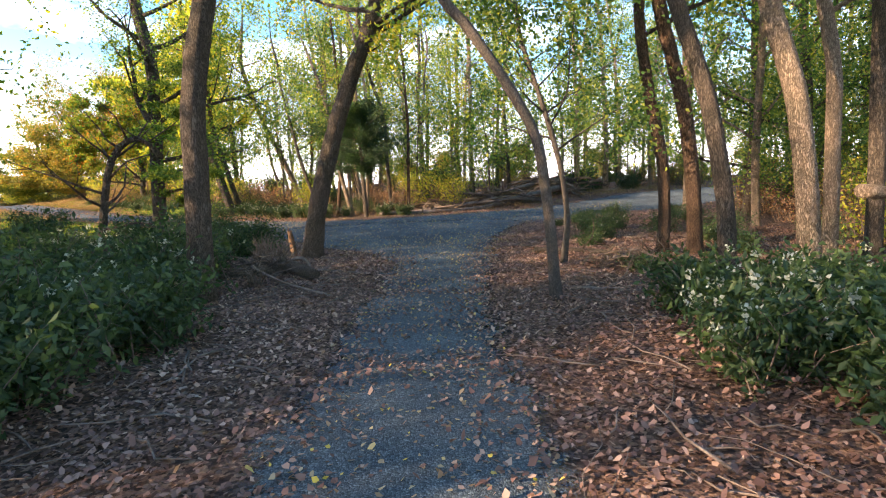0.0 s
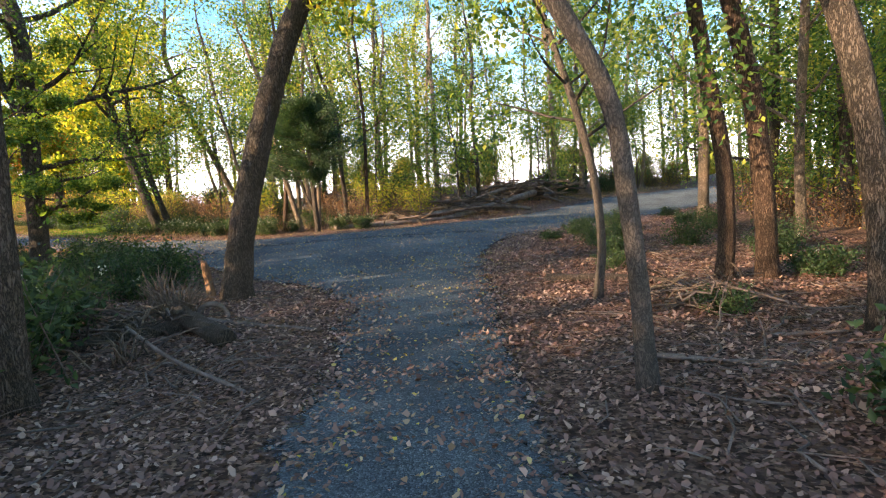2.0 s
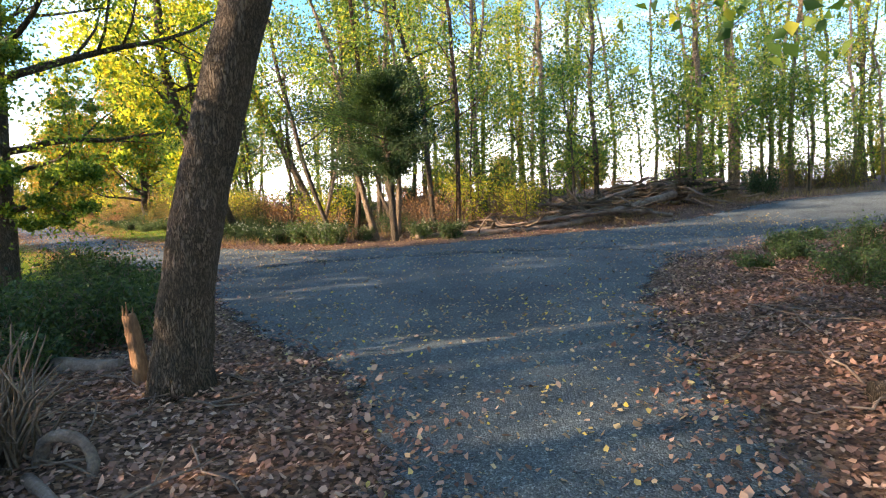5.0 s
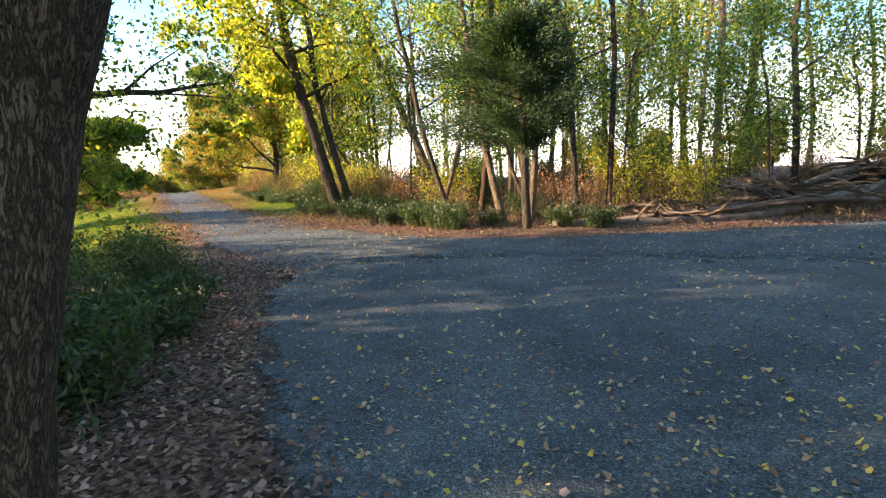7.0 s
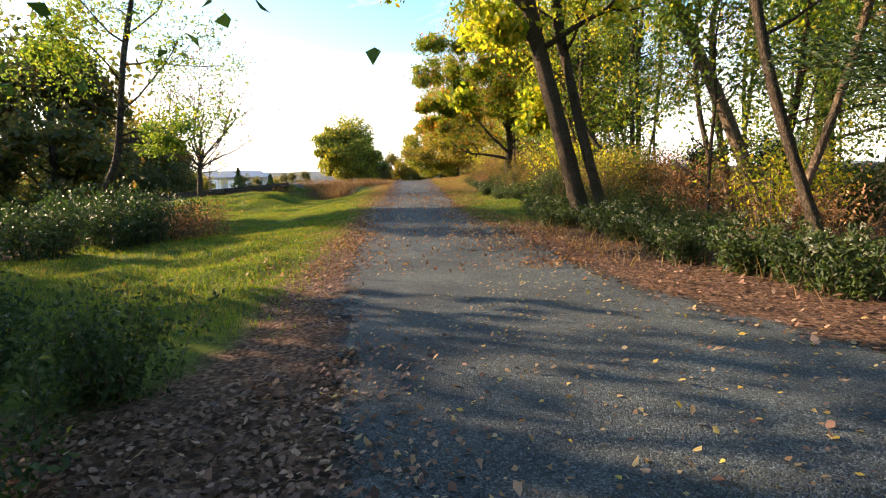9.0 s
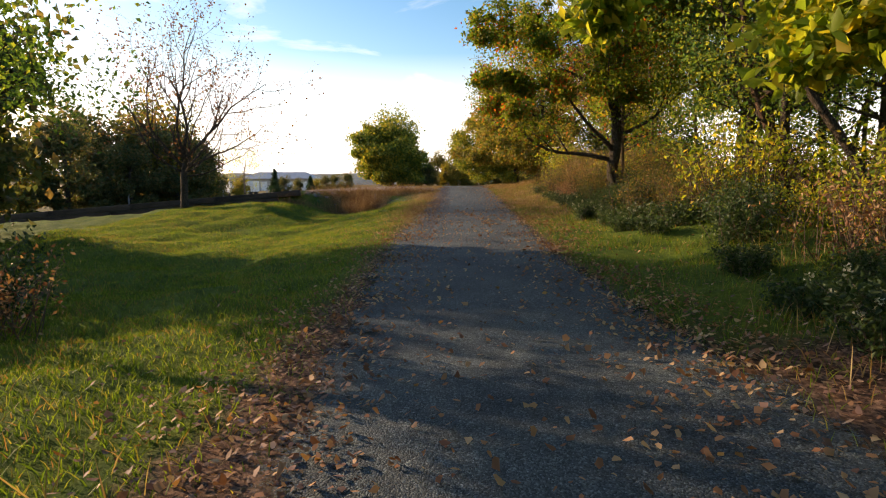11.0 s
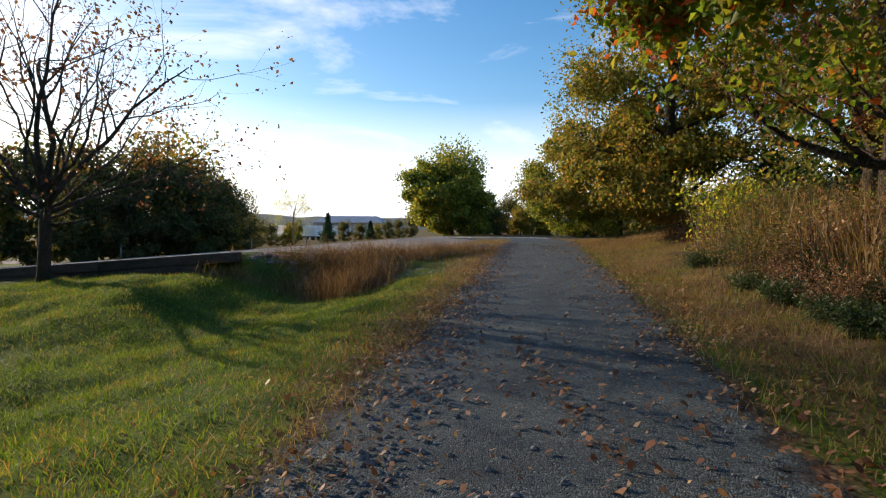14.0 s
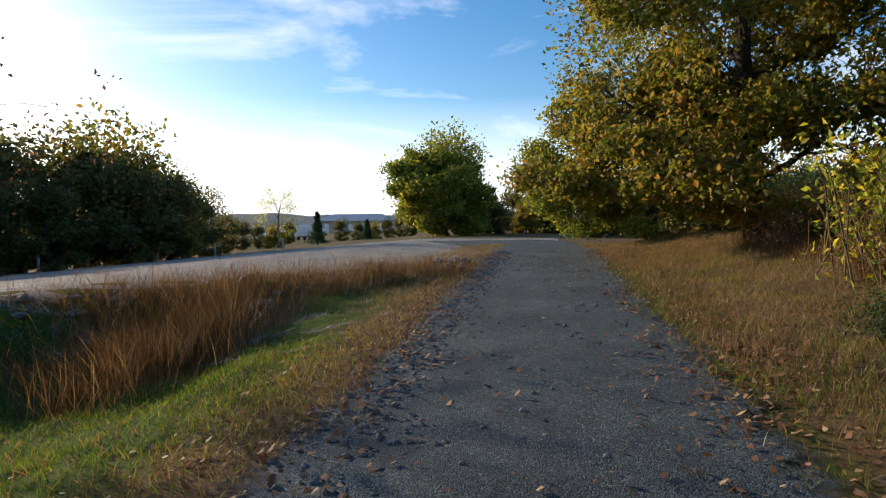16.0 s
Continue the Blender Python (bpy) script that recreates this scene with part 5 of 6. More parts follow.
def lawn_weight(x, y, s, d):
    return grass_mask(x, y) * np.clip(patch(x, y, 0.9, 5) + 0.35, 0.15, 1) * (1 - lot_mask(s, d)) * (1 - 0.55 * dry_mask(x, y))


p, r = lane_places(330000, -1.5, 17, -8, -0.7, lawn_weight, 71)
stuff("lawn_grass", blade_mesh("lawn_grass", p, (0.014, 0.05), 0.005, L_GRASS, r, 0.7), "short green grass on the slope beside the lane", "grass")
p, r = lane_places(150000, 2.5, 21, 0.72, 4.0, lambda x, y, s, d: lawn_weight(x, y, s, d) * np.clip(patch(x, y, 1.7, 15) * 1.5 - 0.3, 0.08, 0.8), 72)
stuff("verge_grass", blade_mesh("verge_grass", p, (0.02, 0.08), 0.0045, L_GRASS, r, 0.5), "green verge grass between lane and thicket", "grass")
p, r = lane_places(230000, 8, 27, -3.2, 6.0, lambda x, y, s, d: dry_mask(x, y) * np.clip(patch(x, y, 1.1, 8) + 0.35, 0.1, 1) * smooth(0.62, 0.95, np.abs(d)), 73)
stuff("dry_verge_grass", blade_mesh("dry_verge_grass", p, (0.025, 0.09), 0.0045, L_TUFT, r, 0.6), "dry straw-coloured grass along the lane", "grass")


p, r = lane_places(60000, 0, 16.5, -8, -1.2, lambda x, y, s, d: grass_mask(x, y) * np.clip(patch(x, y, 2.2, 11) * 2.2 - 1.1, 0, 1), 79)
stuff("grass_tufts", blade_mesh("grass_tufts", p, (0.03, 0.085), 0.005, L_GRASS, r, 0.6), "longer green grass tufts on the slope", "grass")


def bank_weight(x, y, s, d):
    diag = ((d + 4.6) * -4.8 + (s - 16.6) * 3.2) / 5.77
    return np.clip(1.1 - np.abs(diag + 0.35) / 0.6, 0, 1) * smooth(15.9, 16.6, s) * (1 - smooth(20.0, 21.2, s)) * np.clip(patch(x, y, 1.3, 2) * 1.5 - 0.15, 0, 1)


p, r = lane_places(110000, 14.5, 21.5, -6.5, -0.9, bank_weight, 74)
stuff("dry_bank_grass", blade_mesh("dry_bank_grass", p, (0.08, 0.32), 0.0036, L_STRAW, r, 0.7), "tall rust and straw-coloured dry grass on the bank", "grass")
p, r = lane_places(24000, 15.7, 19.0, -3.9, -2.2, lambda x, y, s, d: np.exp(-((s - 17.0) / 0.75) ** 2 - ((d + 3.0) / 0.4) ** 2), 75)
stuff("dry_reed_grass", blade_mesh("dry_reed_grass", p, (0.15, 0.48), 0.0042, L_STRAW, r, 0.4), "tall dry plumed reeds on the bank", "grass")
p, r = lane_places(22000, 16.0, 21.5, 2.6, 4.8, lambda x, y, s, d: np.clip(patch(x, y, 1.2, 4) * 1.6 - 0.4, 0, 1), 76)
stuff("dry_tuft_grass", blade_mesh("dry_tuft_grass", p, (0.08, 0.26), 0.005, L_STRAW, r, 0.45), "orange-brown dry grass tufts beside the lane", "grass")
p, r = lane_places(2600, 12.5, 19.0, 2.6, 4.4, lambda x, y, s, d: np.ones_like(s), 77)
stuff("reed_grass", blade_mesh("reed_grass", p, (0.4, 1.0), 0.010, L_TUFT, r, 0.3), "tall green and straw reeds at the thicket edge", "grass")
p, r = places(26000, -8.5, 14, 13.5, 20, lambda x, y: np.clip(patch(x, y, 0.7, 6) * 1.3, 0, 1) * (road_distance(x, y) > 0.35), 78)
stuff("wood_grass", blade_mesh("wood_grass", p, (0.04, 0.2), 0.006, L_TUFT, r, 0.5), "thin straw and green grass under the trees", "grass")


def litter_weight(x, y):
    c = road_distance(x, y)
    return np.clip(0.03 + smooth(-0.4, 0.25, c), 0, 1) * (1 - grass_mask(x, y) * 0.93)


def fallen(name, count, box, weight, size, material, seed, label, up=0.012, flat=0.75):
    p, r = places(count, *box, weight, seed)
    p[:, 2] += up * r.uniform(0.5, 2.2, len(p))
    return stuff(name, litter_mesh(name, p, size, material, r), label, "leaves")


fallen("leaf_litter", 210000, (-4.6, 5.0, -0.5, 12.5), litter_weight, 0.021, L_LITTER, 81, "thick brown leaf litter on the woodland floor")
fallen("far_leaf_litter", 45000, (-9, 13, 11.5, 18), lambda x, y: litter_weight(x, y) * (road_distance(x, y) > -0.1), 0.024, L_LITTER, 82, "brown leaf litter along the lane's edge")
fallen("path_leaves", 11000, (-1.6, 1.6, -0.5, 9), lambda x, y: (road_distance(x, y) < 0.1) * 0.75, 0.018, L_FALLEN, 83, "yellow and tan leaves strewn on the gravel")
fallen("path_litter", 16000, (-1.6, 1.6, -0.5, 10), lambda x, y: np.clip(1.0 + road_distance(x, y) / 0.45, 0.12, 1) ** 2 * (road_distance(x, y) < 0.1), 0.021, L_LITTER, 90, "brown leaves blown in from the path's edges")
fallen("lane_leaves", 17000, (-5, 5, 8, 15.5), lambda x, y: (road_distance(x, y) < 0.15) * 0.6, 0.019, L_FALLEN, 84, "yellow and tan leaves strewn on the gravel")


def lane_leaf(x, y, s, d):
    edge = np.exp(-((np.abs(d) - 1.02) / np.where(d > 0, 0.42, 0.38)) ** 2)
    return np.clip(0.02 + edge * np.clip(patch(x, y, 1.5, 12) * 1.6 - 0.1, 0.1, 1), 0, 1) * (1 - smooth(14, 19, s) * 0.5)


p, r = lane_places(100000, 0, 23, -2.2, 2.8, lane_leaf, 85)
p[:, 2] += 0.02
stuff("verge_leaves", litter_mesh("verge_leaves", p, 0.023, L_CURL, r, 0.4), "curled brown leaves along the lane's edges", "leaves")
p, r = lane_places(2400, 0, 13, -0.9, 1.0, lambda x, y, s, d: np.clip(patch(x, y, 0.9, 9) + 0.2, 0, 1), 86)
p[:, 2] += 0.022
stuff("scattered_leaves", litter_mesh("scattered_leaves", p, 0.026, L_CURL, r, 0.4), "pale fallen leaves scattered over the lane", "leaves")


p, r = lane_places(2600, 9.6, 12.6, -0.5, 0.6, lambda x, y, s, d: np.exp(-((d - 0.16 + 0.206 * (s - 10.6) - 0.03 * np.sin(s * 3)) / 0.06) ** 2) * np.clip(patch(x, y, 2.0, 3) + 0.3, 0, 1), 88)
p[:, 2] += 0.018
stuff("rut_leaves", litter_mesh("rut_leaves", p, 0.026, L_CURL, r, 0.4), "dry leaves gathered in a rut along the lane", "leaves")


def pebbles():
    p, r = lane_places(13000, 6, 24, -1.15, 0.9, lambda x, y, s, d: np.exp(-((d + 0.72) / 0.17) ** 2) * smooth(8, 11, s) + 0.05, 87)
    v, f = [], []
    for q in p:
        k = r.uniform(0.006, 0.021)
        n0 = len(v)
        ax = r.uniform(0.7, 1.3, 6) * k
        for i, u in enumerate(((1, 0, 0), (0, 1, 0), (-1, 0, 0), (0, -1, 0), (0, 0, 0.7), (0, 0, -0.6))):
            v.append((q[0] + u[0] * ax[i], q[1] + u[1] * ax[i], q[2] + 0.014 + u[2] * ax[i]))
        for a in range(4):
            b = (a + 1) % 4
            f += [(n0 + a, n0 + b, n0 + 4), (n0 + b, n0 + a, n0 + 5)]
    stuff("loose_gravel", mesh("loose_gravel", v, f, M_STONE, False), "loose grey stones along the lane's edge", "gravel")


pebbles()


def twigs():
    r = np.random.default_rng(91)
    t = Tubes()
    n = 0
    while n < 1000:
        x, y = r.uniform(-4.3, 4.6), r.uniform(0.8, 10.5)
        if float(road_distance(np.array([x]), np.array([y]))[0]) < 0.15 + 0.5 * r.random():
            continue
        n += 1
        w, ln = r.uniform(0, 6.28), r.uniform(0.1, 0.6)
        a, k = np.array((x, y)), r.uniform(0.0018, 0.007)
        pts = []
        for q in (0, 0.35, 0.7, 1.0):
            b = a + np.array((math.cos(w), math.sin(w))) * ln * q + r.normal(0, 0.02, 2)
            pts.append((b[0], b[1], h1(*b) + 0.012 + k + r.uniform(0, 0.03)))
        t.add(pts, [k, k * 0.9, k * 0.7, k * 0.4], 4)
    stuff("twigs", t.mesh("twigs", M_DEAD), "grey broken twigs lying in the leaf litter", "twigs")


twigs()


# ---- dead wood ----
def log_thing(name, label, pts, r0, r1, material=None, branches=(), lift=0.6, category="log", seed=1):
    """A fallen limb lying along ground points, with broken stubs as parts."""
    r = np.random.default_rng(seed)
    base = on(*pts[0][:2])
    root = thing(name, base, label, category)
    line = [(p[0] - base[0], p[1] - base[1], h1(p[0], p[1]) + (p[2] if len(p) > 2 else r0 * lift) - base[2]) for p in pts]
    sm = spline(line, 0.1)
    t = Tubes()
    t.add(sm, [(r0 + (r1 - r0) * i / (len(sm) - 1)) * (1 + 0.1 * math.sin(i * 1.7)) for i in range(len(sm))], 10, 0.2)
    body = put("log_body", t.mesh("log_body", material or M_DEAD), root)
    for k, (q, way, ln, br) in enumerate(branches):
        p = sm[int(q * (len(sm) - 1))]
        b, tips = Tubes(), []
        grow(r, p, way, ln, br, b, tips, 1, 0.0, 0.5)
        put("broken_branch", b.mesh("broken_branch", material or M_DEAD), body)
    return root


log_thing("fallen_log", "long grey fallen trunk along the lane", [(-1.6, 14.25), (-0.4, 14.5), (1.0, 15.1), (2.4, 15.9, 0.2), (3.6, 16.9, 0.28)], 0.05, 0.085, branches=[(0.2, (0.3, -0.6, 0.4), 0.7, 0.02), (0.5, (-0.4, -0.5, 0.5), 0.8, 0.02), (0.75, (0.2, -0.7, 0.3), 0.9, 0.02)], seed=101)
log_thing("fallen_log", "pale fallen trunk leaning on the brush pile", [(0.4, 15.3), (1.6, 16.2, 0.2), (2.9, 17.3, 0.4), (4.2, 18.2, 0.5)], 0.05, 0.07, branches=[(0.3, (-0.5, -0.3, 0.6), 1.0, 0.02), (0.7, (0.6, -0.4, 0.4), 1.0, 0.02)], seed=102)
log_thing("fallen_log", "grey fallen limb with bare branches", [(-0.9, 14.9), (0.6, 15.0, 0.15), (2.2, 15.5, 0.2), (3.2, 15.8)], 0.03, 0.04, branches=[(0.3, (0.1, -0.6, 0.6), 0.9, 0.016), (0.6, (-0.3, 0.3, 0.8), 0.9, 0.016), (0.8, (0.4, -0.5, 0.4), 0.7, 0.014)], seed=103)
log_thing("fallen_log", "short sawn log beside the stump", [(-2.62, 7.5), (-2.2, 7.42)], 0.05, 0.05, M_DEAD, seed=104)
log_thing("broken_trunk", "splintered orange trunk leaning in the undergrowth", [(-3.2, 6.6, 0.02), (-3.0, 6.45, 0.2), (-2.85, 6.35, 0.36)], 0.06, 0.03, M_ROT, [(0.8, (0.3, -0.1, 0.8), 0.25, 0.02)], category="stump", seed=113)
log_thing("fallen_log", "mossy log lying at the path's edge", [(-2.95, 5.4), (-2.3, 5.75), (-1.75, 6.05)], 0.04, 0.06, M_BARK, [(0.6, (0.3, -0.4, 0.3), 0.4, 0.012)], seed=105)
log_thing("fallen_log", "broken log in the undergrowth", [(-2.35, 3.0), (-1.95, 3.2), (-1.6, 3.5)], 0.045, 0.03, M_BARK, seed=106)
log_thing("fallen_limb", "bare fallen limb among the dead leaves", [(-1.75, 6.35), (-1.2, 6.0), (-0.75, 5.75)], 0.02, 0.012, M_DEAD, [(0.4, (0.2, 0.4, 0.1), 0.4, 0.008)], category="branch", seed=107)
log_thing("fallen_limb", "bare fallen limb at the wood's edge", [(1.25, 5.2), (1.7, 4.9), (2.3, 4.8)], 0.016, 0.01, M_DEAD, [(0.4, (0.2, 0.4, 0.1), 0.5, 0.008)], category="branch", seed=108)
log_thing("fallen_limb", "forked grey limb lying on the litter", [(1.1, 4.65), (1.6, 4.35), (2.05, 4.3)], 0.018, 0.01, M_DEAD, [(0.5, (0.5, 0.4, 0.05), 0.5, 0.01), (0.3, (0.3, -0.4, 0.05), 0.5, 0.008)], category="branch", seed=109)
log_thing("fallen_limb", "rotting limb in a hollow by the sapling", [(1.15, 6.9), (1.7, 6.75), (2.1, 6.4)], 0.05, 0.03, M_BARK, [(0.5, (0.3, -0.4, 0.4), 0.5, 0.012)], category="branch", seed=110)
log_thing("leaning_limb", "broken bare limb propped among the trunks", [(3.15, 4.15, 0.75), (3.7, 4.3, 0.68), (4.6, 4.7, 0.45), (5.3, 5.0, 0.1)], 0.05, 0.06, M_BARK_PALE, [(0.5, (0.3, 0.3, 0.6), 0.7, 0.015)], category="branch", seed=111)
log_thing("curved_root", "thick pale root arching out of the litter", [(-1.82, 6.47, -0.05), (-1.78, 6.46, 0.08), (-1.70, 6.45, 0.11), (-1.62, 6.44, 0.09), (-1.57, 6.42, 0.03), (-1.55, 6.36, -0.06)], 0.024, 0.02, M_DEAD, category="root", seed=112)
log_thing("fallen_log", "rotting log with a dark hollow end", [(-1.3, 5.5, 0.06), (-1.55, 5.8, 0.08), (-1.85, 6.2, 0.1)], 0.065, 0.07, M_BARK, [(0.6, (-0.3, 0.1, 0.5), 0.4, 0.014)], seed=114)
log_thing("fallen_limb", "long bare limb slanting down to the path", [(-2.0, 5.7, 0.14), (-1.5, 5.15, 0.06), (-0.95, 4.6, 0.02)], 0.013, 0.01, M_DEAD, [(0.3, (0.4, 0.3, 0.3), 0.35, 0.008)], category="branch", seed=115)


def stump():
    base = on(-1.98, 7.27)
    root = thing("tree_stump", base, "thin splintered orange-brown tree stump beside the leaning tree", "stump")
    t = Tubes()
    t.add([(0, 0, -0.05), (0.01, 0, 0.05), (0, 0, 0.15), (-0.02, 0.01, 0.27), (-0.03, 0, 0.34)], [0.05, 0.042, 0.038, 0.036, 0.028], 10, 0.3)
    body = put("stump_body", t.mesh("stump_body", M_ROT), root)
    r = np.random.default_rng(3)
    for k in range(5):
        s = Tubes()
        w = k * 1.26
        s.add([(-0.03 + 0.02 * math.cos(w), 0.02 * math.sin(w), 0.30), (-0.03 + 0.024 * math.cos(w), 0.024 * math.sin(w), 0.36 + 0.05 * r.random())], [0.009, 0.002], 4)
        put("splinter", s.mesh("splinter", M_ROT), body)


stump()


def brush_pile(x, y, wide, tall, count, seed, label, size=0.02):
    r = np.random.default_rng(seed)
    root = thing("brush_pile", on(x, y), label, "brush pile")
    for k in range(count):
        w, ln = r.uniform(0, 6.28), wide * r.uniform(0.5, 1.2)
        c = Vector((r.normal(0, wide * 0.35), r.normal(0, wide * 0.25), r.uniform(0.02, tall)))
        d = Vector((math.cos(w), math.sin(w) * 0.7, r.uniform(-0.25, 0.35)))
        pts = [c + d * ln * q + Vector(r.normal(0, 0.04, 3)) for q in (-0.5, -0.2, 0.1, 0.35, 0.5)]
        for q in pts:
            q.z = max(q.z, h1(x + q.x, y + q.y) - root.location.z + 0.01)
        k0 = size * r.uniform(0.35, 1.3)
        t = Tubes()
        t.add(pts, [k0, k0 * 0.95, k0 * 0.8, k0 * 0.6, k0 * 0.3], 5)
        put("stick", t.mesh("stick", (M_DEAD, M_BARK_PALE, M_BARK, M_CANE)[int(r.integers(0, 4))]), root)


brush_pile(3.6, 17.4, 1.5, 0.55, 70, 121, "heap of cut branches and brushwood behind the lane", 0.03)
brush_pile(1.6, 16.0, 1.4, 0.35, 55, 122, "heap of grey branches behind the fallen trunk", 0.025)
brush_pile(0.0, 15.0, 1.1, 0.22, 40, 123, "low heap of fallen branches by the lane", 0.02)
brush_pile(1.9, 5.6, 0.7, 0.18, 45, 124, "low tangle of dead sticks at the wood's edge", 0.010)
brush_pile(-2.1, 6.0, 0.55, 0.16, 45, 125, "tangle of dead sticks under the leaning tree", 0.010)
brush_pile(-2.0, 2.9, 0.5, 0.10, 30, 126, "tangle of sticks in the litter", 0.008)


def canes(x, y, tall, wide, count, seed, label):
    r = np.random.default_rng(seed)
    root = thing("dead_canes", on(x, y), label, "dead stalks")
    for k in range(count):
        w, out = r.uniform(0, 6.28), wide * r.uniform(0.1, 1)
        foot = Vector((r.normal(0, 0.06), r.normal(0, 0.06), -0.03))
        end = foot + Vector((math.cos(w) * out, math.sin(w) * out, tall * r.uniform(0.5, 1.1)))
        mid = foot.lerp(end, 0.55) + Vector((0, 0, 0.06))
        t = Tubes()
        t.add([foot, foot.lerp(mid, 0.5), mid, end], [0.007, 0.0065, 0.005, 0.002], 4)
        put("stalk", t.mesh("stalk", M_CANE), root)


canes(-1.95, 6.45, 0.36, 0.3, 60, 131, "clump of dry broken stalks by the path")
canes(-2.2, 6.75, 0.42, 0.2, 44, 132, "clump of upright rust-brown stalks")
canes(-1.85, 5.35, 0.22, 0.3, 18, 133, "sprawling dead stalks in the litter")


# ---- the lot and beyond ----
def retaining_wall():
    root = tagged(thing("retaining_wall", (*beside(16.5, -4.6), 0.0), "low dark timber wall holding up the parking lot", "wall"), kind="structure")
    ang = math.atan2(ACROSS[1], ACROSS[0])
    root.matrix_basis = pose(*beside(16.5, -4.6), 0.0, 0, 0, math.degrees(ang))
    bm = bmesh.new()
    bmesh.ops.create_cube(bm, size=1.0, matrix=Matrix.Diagonal((2.38, 0.16, 0.155, 1)))
    bmesh.ops.bevel(bm, geom=bm.edges[:], offset=0.012, segments=1, affect="EDGES")
    me = bpy.data.meshes.new("timber")
    bm.to_mesh(me)
    bm.free()
    me.materials.append(M_TIMBER)
    for c in range(2):
        for k in range(7):
            u = 1.2 + 2.4 * k + (0.6 if c % 2 else 0)
            ob = put("timber", me, root)
            ob.matrix_basis = pose(-u, 0.006 * (c % 2), 1.10 - 0.08 * u - 0.16 * c, 0, -math.degrees(math.atan(0.08)), 0)


retaining_wall()


def rock(x, y, k, seed):
    r = np.random.default_rng(seed)
    bm = bmesh.new()
    bmesh.ops.create_icosphere(bm, subdivisions=2, radius=k)
    for v in bm.verts:
        v.co = v.co * (1 + 0.35 * noise.noise(v.co * (1.6 / k) + Vector((seed, 0, 0))))
        v.co.z *= 0.6
    me = bpy.data.meshes.new("rock")
    bm.to_mesh(me)
    bm.free()
    me.materials.append(M_STONE)
    ob = put("rock", me)
    ob.matrix_basis = pose(*on(x, y, k * 0.2), 0, 0, r.uniform(0, 360))
    tagged(ob, "grey broken rock on the bank below the lot", "rock", "bank rocks")


for k in range(34):
    s, o = rng.uniform(16.7, 21.5), rng.uniform(-0.9, 0.15)
    d = -4.6 + (s - 16.6) * 3.2 / 4.8 - o
    rock(*beside(s, d), rng.uniform(0.03, 0.07), 200 + k)
for k in range(8):
    rock(*beside(21.2 + rng.normal(0, 0.2), -1.35 + rng.normal(0, 0.15)), rng.uniform(0.05, 0.10), 300 + k)


def box_mesh(name, size, at, material, bevel=0.02):
    bm = bmesh.new()
    bmesh.ops.create_cube(bm, size=1.0, matrix=Matrix.Translation(at) @ Matrix.Diagonal((*size, 1)))
    bmesh.ops.bevel(bm, geom=bm.edges[:], offset=bevel, segments=2, affect="EDGES")
    me = bpy.data.meshes.new(name)
    bm.to_mesh(me)
    bm.free()
    me.materials.append(material)
    return me


def trailer(s, d, turn, ln):
    x, y = beside(s, d)
    root = thing("box_trailer", on(x, y), "white box trailer parked beyond the lot", "trailer", "parked trailers")
    root.matrix_basis = pose(*on(x, y), 0, 0, turn)
    put("trailer_body", box_mesh("trailer_body", (ln, 1.5, 1.5), (0, 0, 1.3), M_WHITE, 0.04), root)
    put("chassis", box_mesh("chassis", (ln * 0.95, 1.2, 0.12), (0, 0, 0.49), M_DARK, 0.02), root)
    for a in (-0.32, 0.32):
        for b in (-0.6, 0.6):
            t = Tubes()
            t.add([(ln * a, b - 0.09, 0.3), (ln * a, b + 0.09, 0.3)], [0.3, 0.3], 18)
            put("wheel", t.mesh("wheel", M_DARK), root)


trailer(*lane(*bearing(75.2, 66)), 20, 4.5)
trailer(*lane(*bearing(71.8, 72)), 12, 3.5)
trailer(*lane(*bearing(69.6, 76)), 30, 3.2)


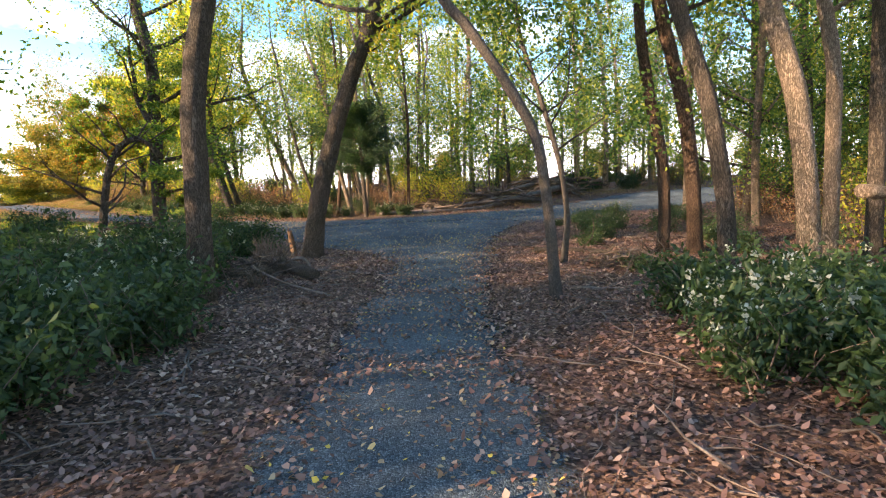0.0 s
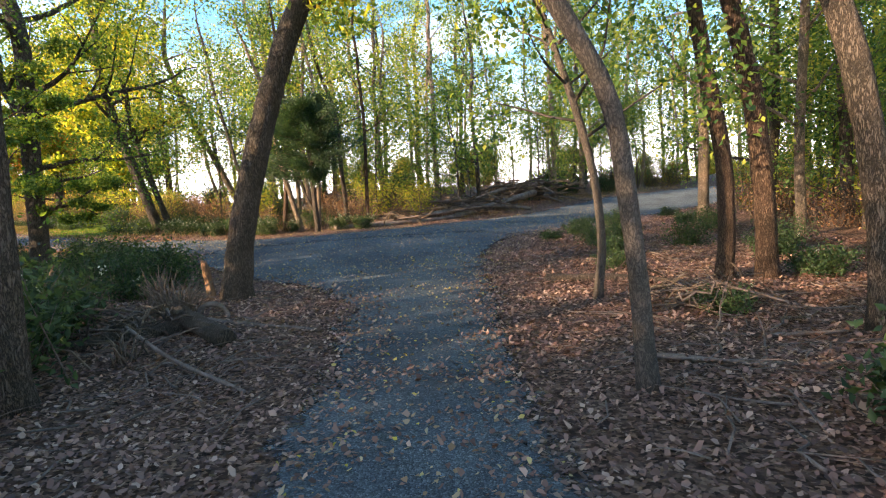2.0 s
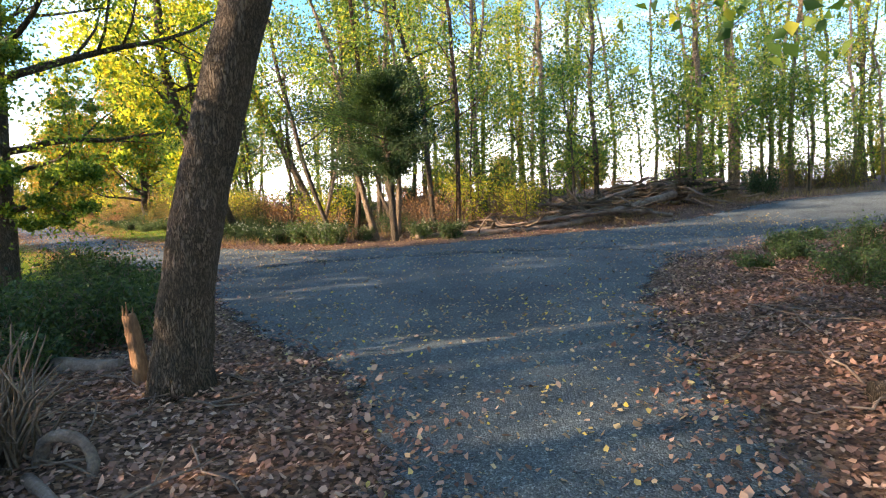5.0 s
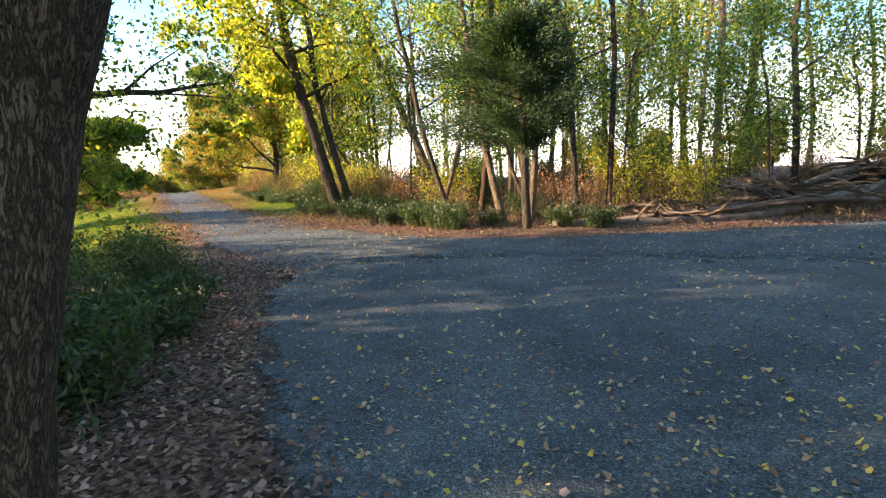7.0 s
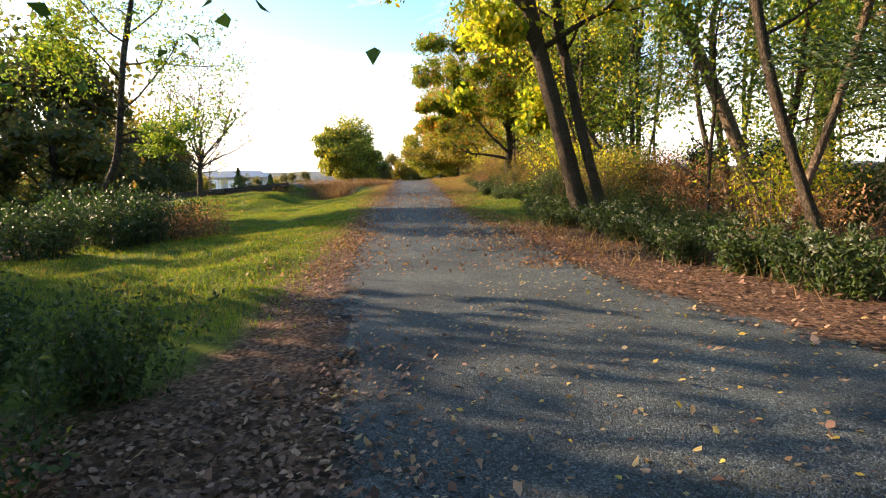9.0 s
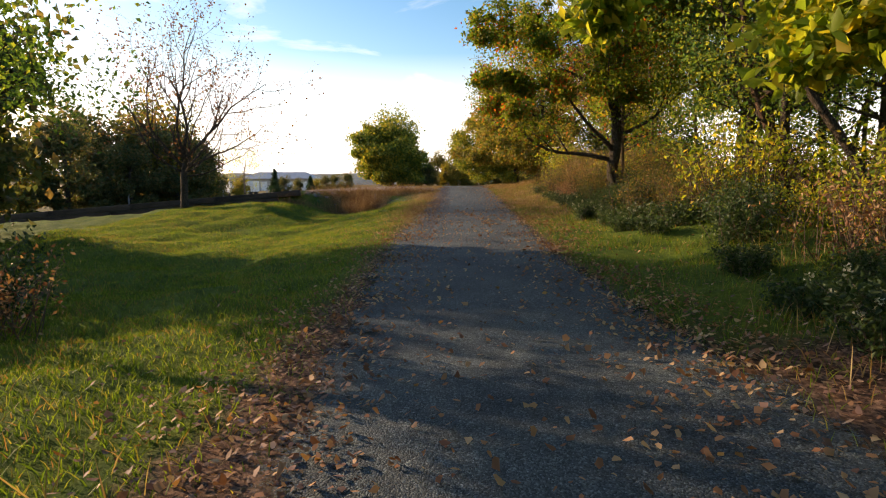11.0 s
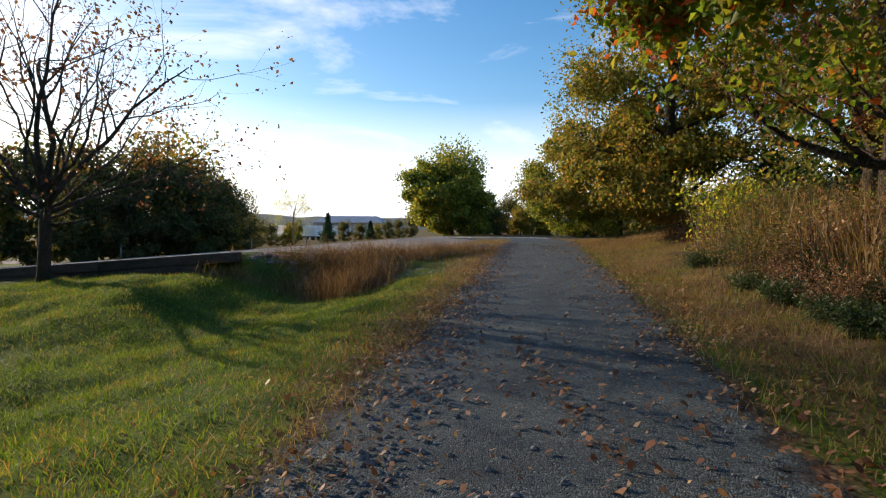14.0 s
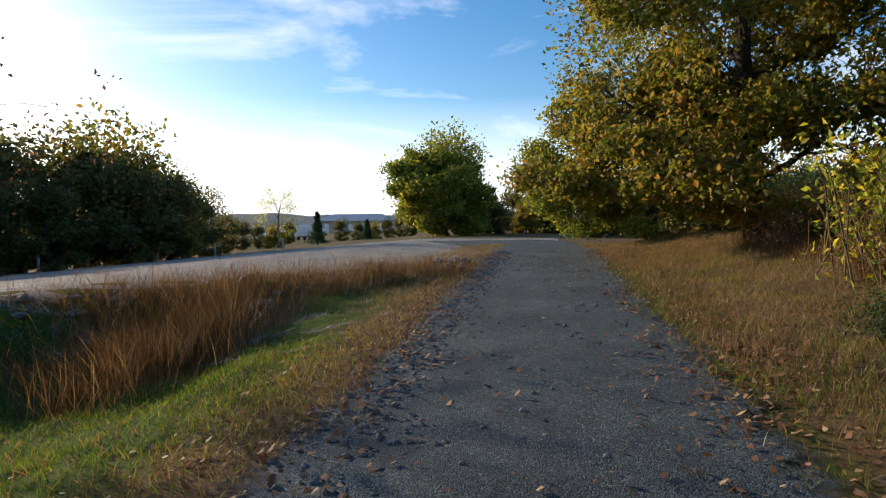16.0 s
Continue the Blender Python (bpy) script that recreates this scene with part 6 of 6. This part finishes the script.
def warehouse(s, d):
    x, y = beside(s, d)
    root = thing("warehouse", on(x, y), "long low warehouse with a grey metal roof in the distance", "building")
    root.matrix_basis = pose(*on(x, y), 0, 0, 50)
    put("wall", box_mesh("wall", (17, 10, 3.0), (0, 0, 1.5), M_POST, 0.05), root)
    v = [(-9, -6, 2.9), (9, -6, 2.9), (9, 6, 2.9), (-9, 6, 2.9), (-6, 0, 4.6), (6, 0, 4.6)]
    put("roof", mesh("roof", v, [(0, 1, 5, 4), (2, 3, 4, 5), (1, 2, 5), (3, 0, 4), (3, 2, 1, 0)], M_ROOF, False), root)
    for k in range(5):
        put("door", box_mesh("door", (1.6, 0.1, 2.2), (-6.4 + 3.2 * k, -5.06, 1.1), M_WHITE, 0.02), root)


warehouse(*lane(*bearing(64.5, 135)))


def post(s, d, k):
    x, y = beside(s, d)
    root = thing("marker_post", on(x, y), "short grey post at the far edge of the lot", "post", "lot posts")
    t = Tubes()
    t.add([(0, 0, -0.1), (0, 0, 0.3), (0, 0, 0.62 * k)], [0.045, 0.043, 0.04], 8)
    put("post_shaft", t.mesh("post_shaft", M_POST), root)
    put("cap", box_mesh("cap", (0.11, 0.11, 0.03), (0, 0, 0.63 * k), M_WHITE, 0.008), root)


for s, d, k in ((29, -17, 1), (33, -17.5, 0.9), (37, -15.5, 1), (31, -19, 0.8), (41, -14, 0.9)):
    post(s, d, k)


def hills():
    v, f = [], []
    n = 120
    for i in range(n + 1):
        w = radians(-20 + 200 * i / n)
        hh = 16 + 10 * noise.noise(Vector((i * 0.13, 0, 0))) + 4 * noise.noise(Vector((i * 0.6, 2, 0)))
        for rr, z in ((620, -2), (700, hh * 0.8), (820, hh)):
            v.append((-rr * math.sin(w), rr * math.cos(w), z))
    for i in range(n):
        for j in range(2):
            a = i * 3 + j
            f.append((a, a + 1, a + 4, a + 3))
    me = mesh("far_hills", v, f, surface("distant_wooded_hill", [(0.3, (0.10, 0.13, 0.13)), (0.7, (0.17, 0.20, 0.19))], 0.02, 0.95, 0.0, 0.2))
    tagged(put("backdrop", me), "low wooded hills on the horizon", "hills", kind="structure")


hills()
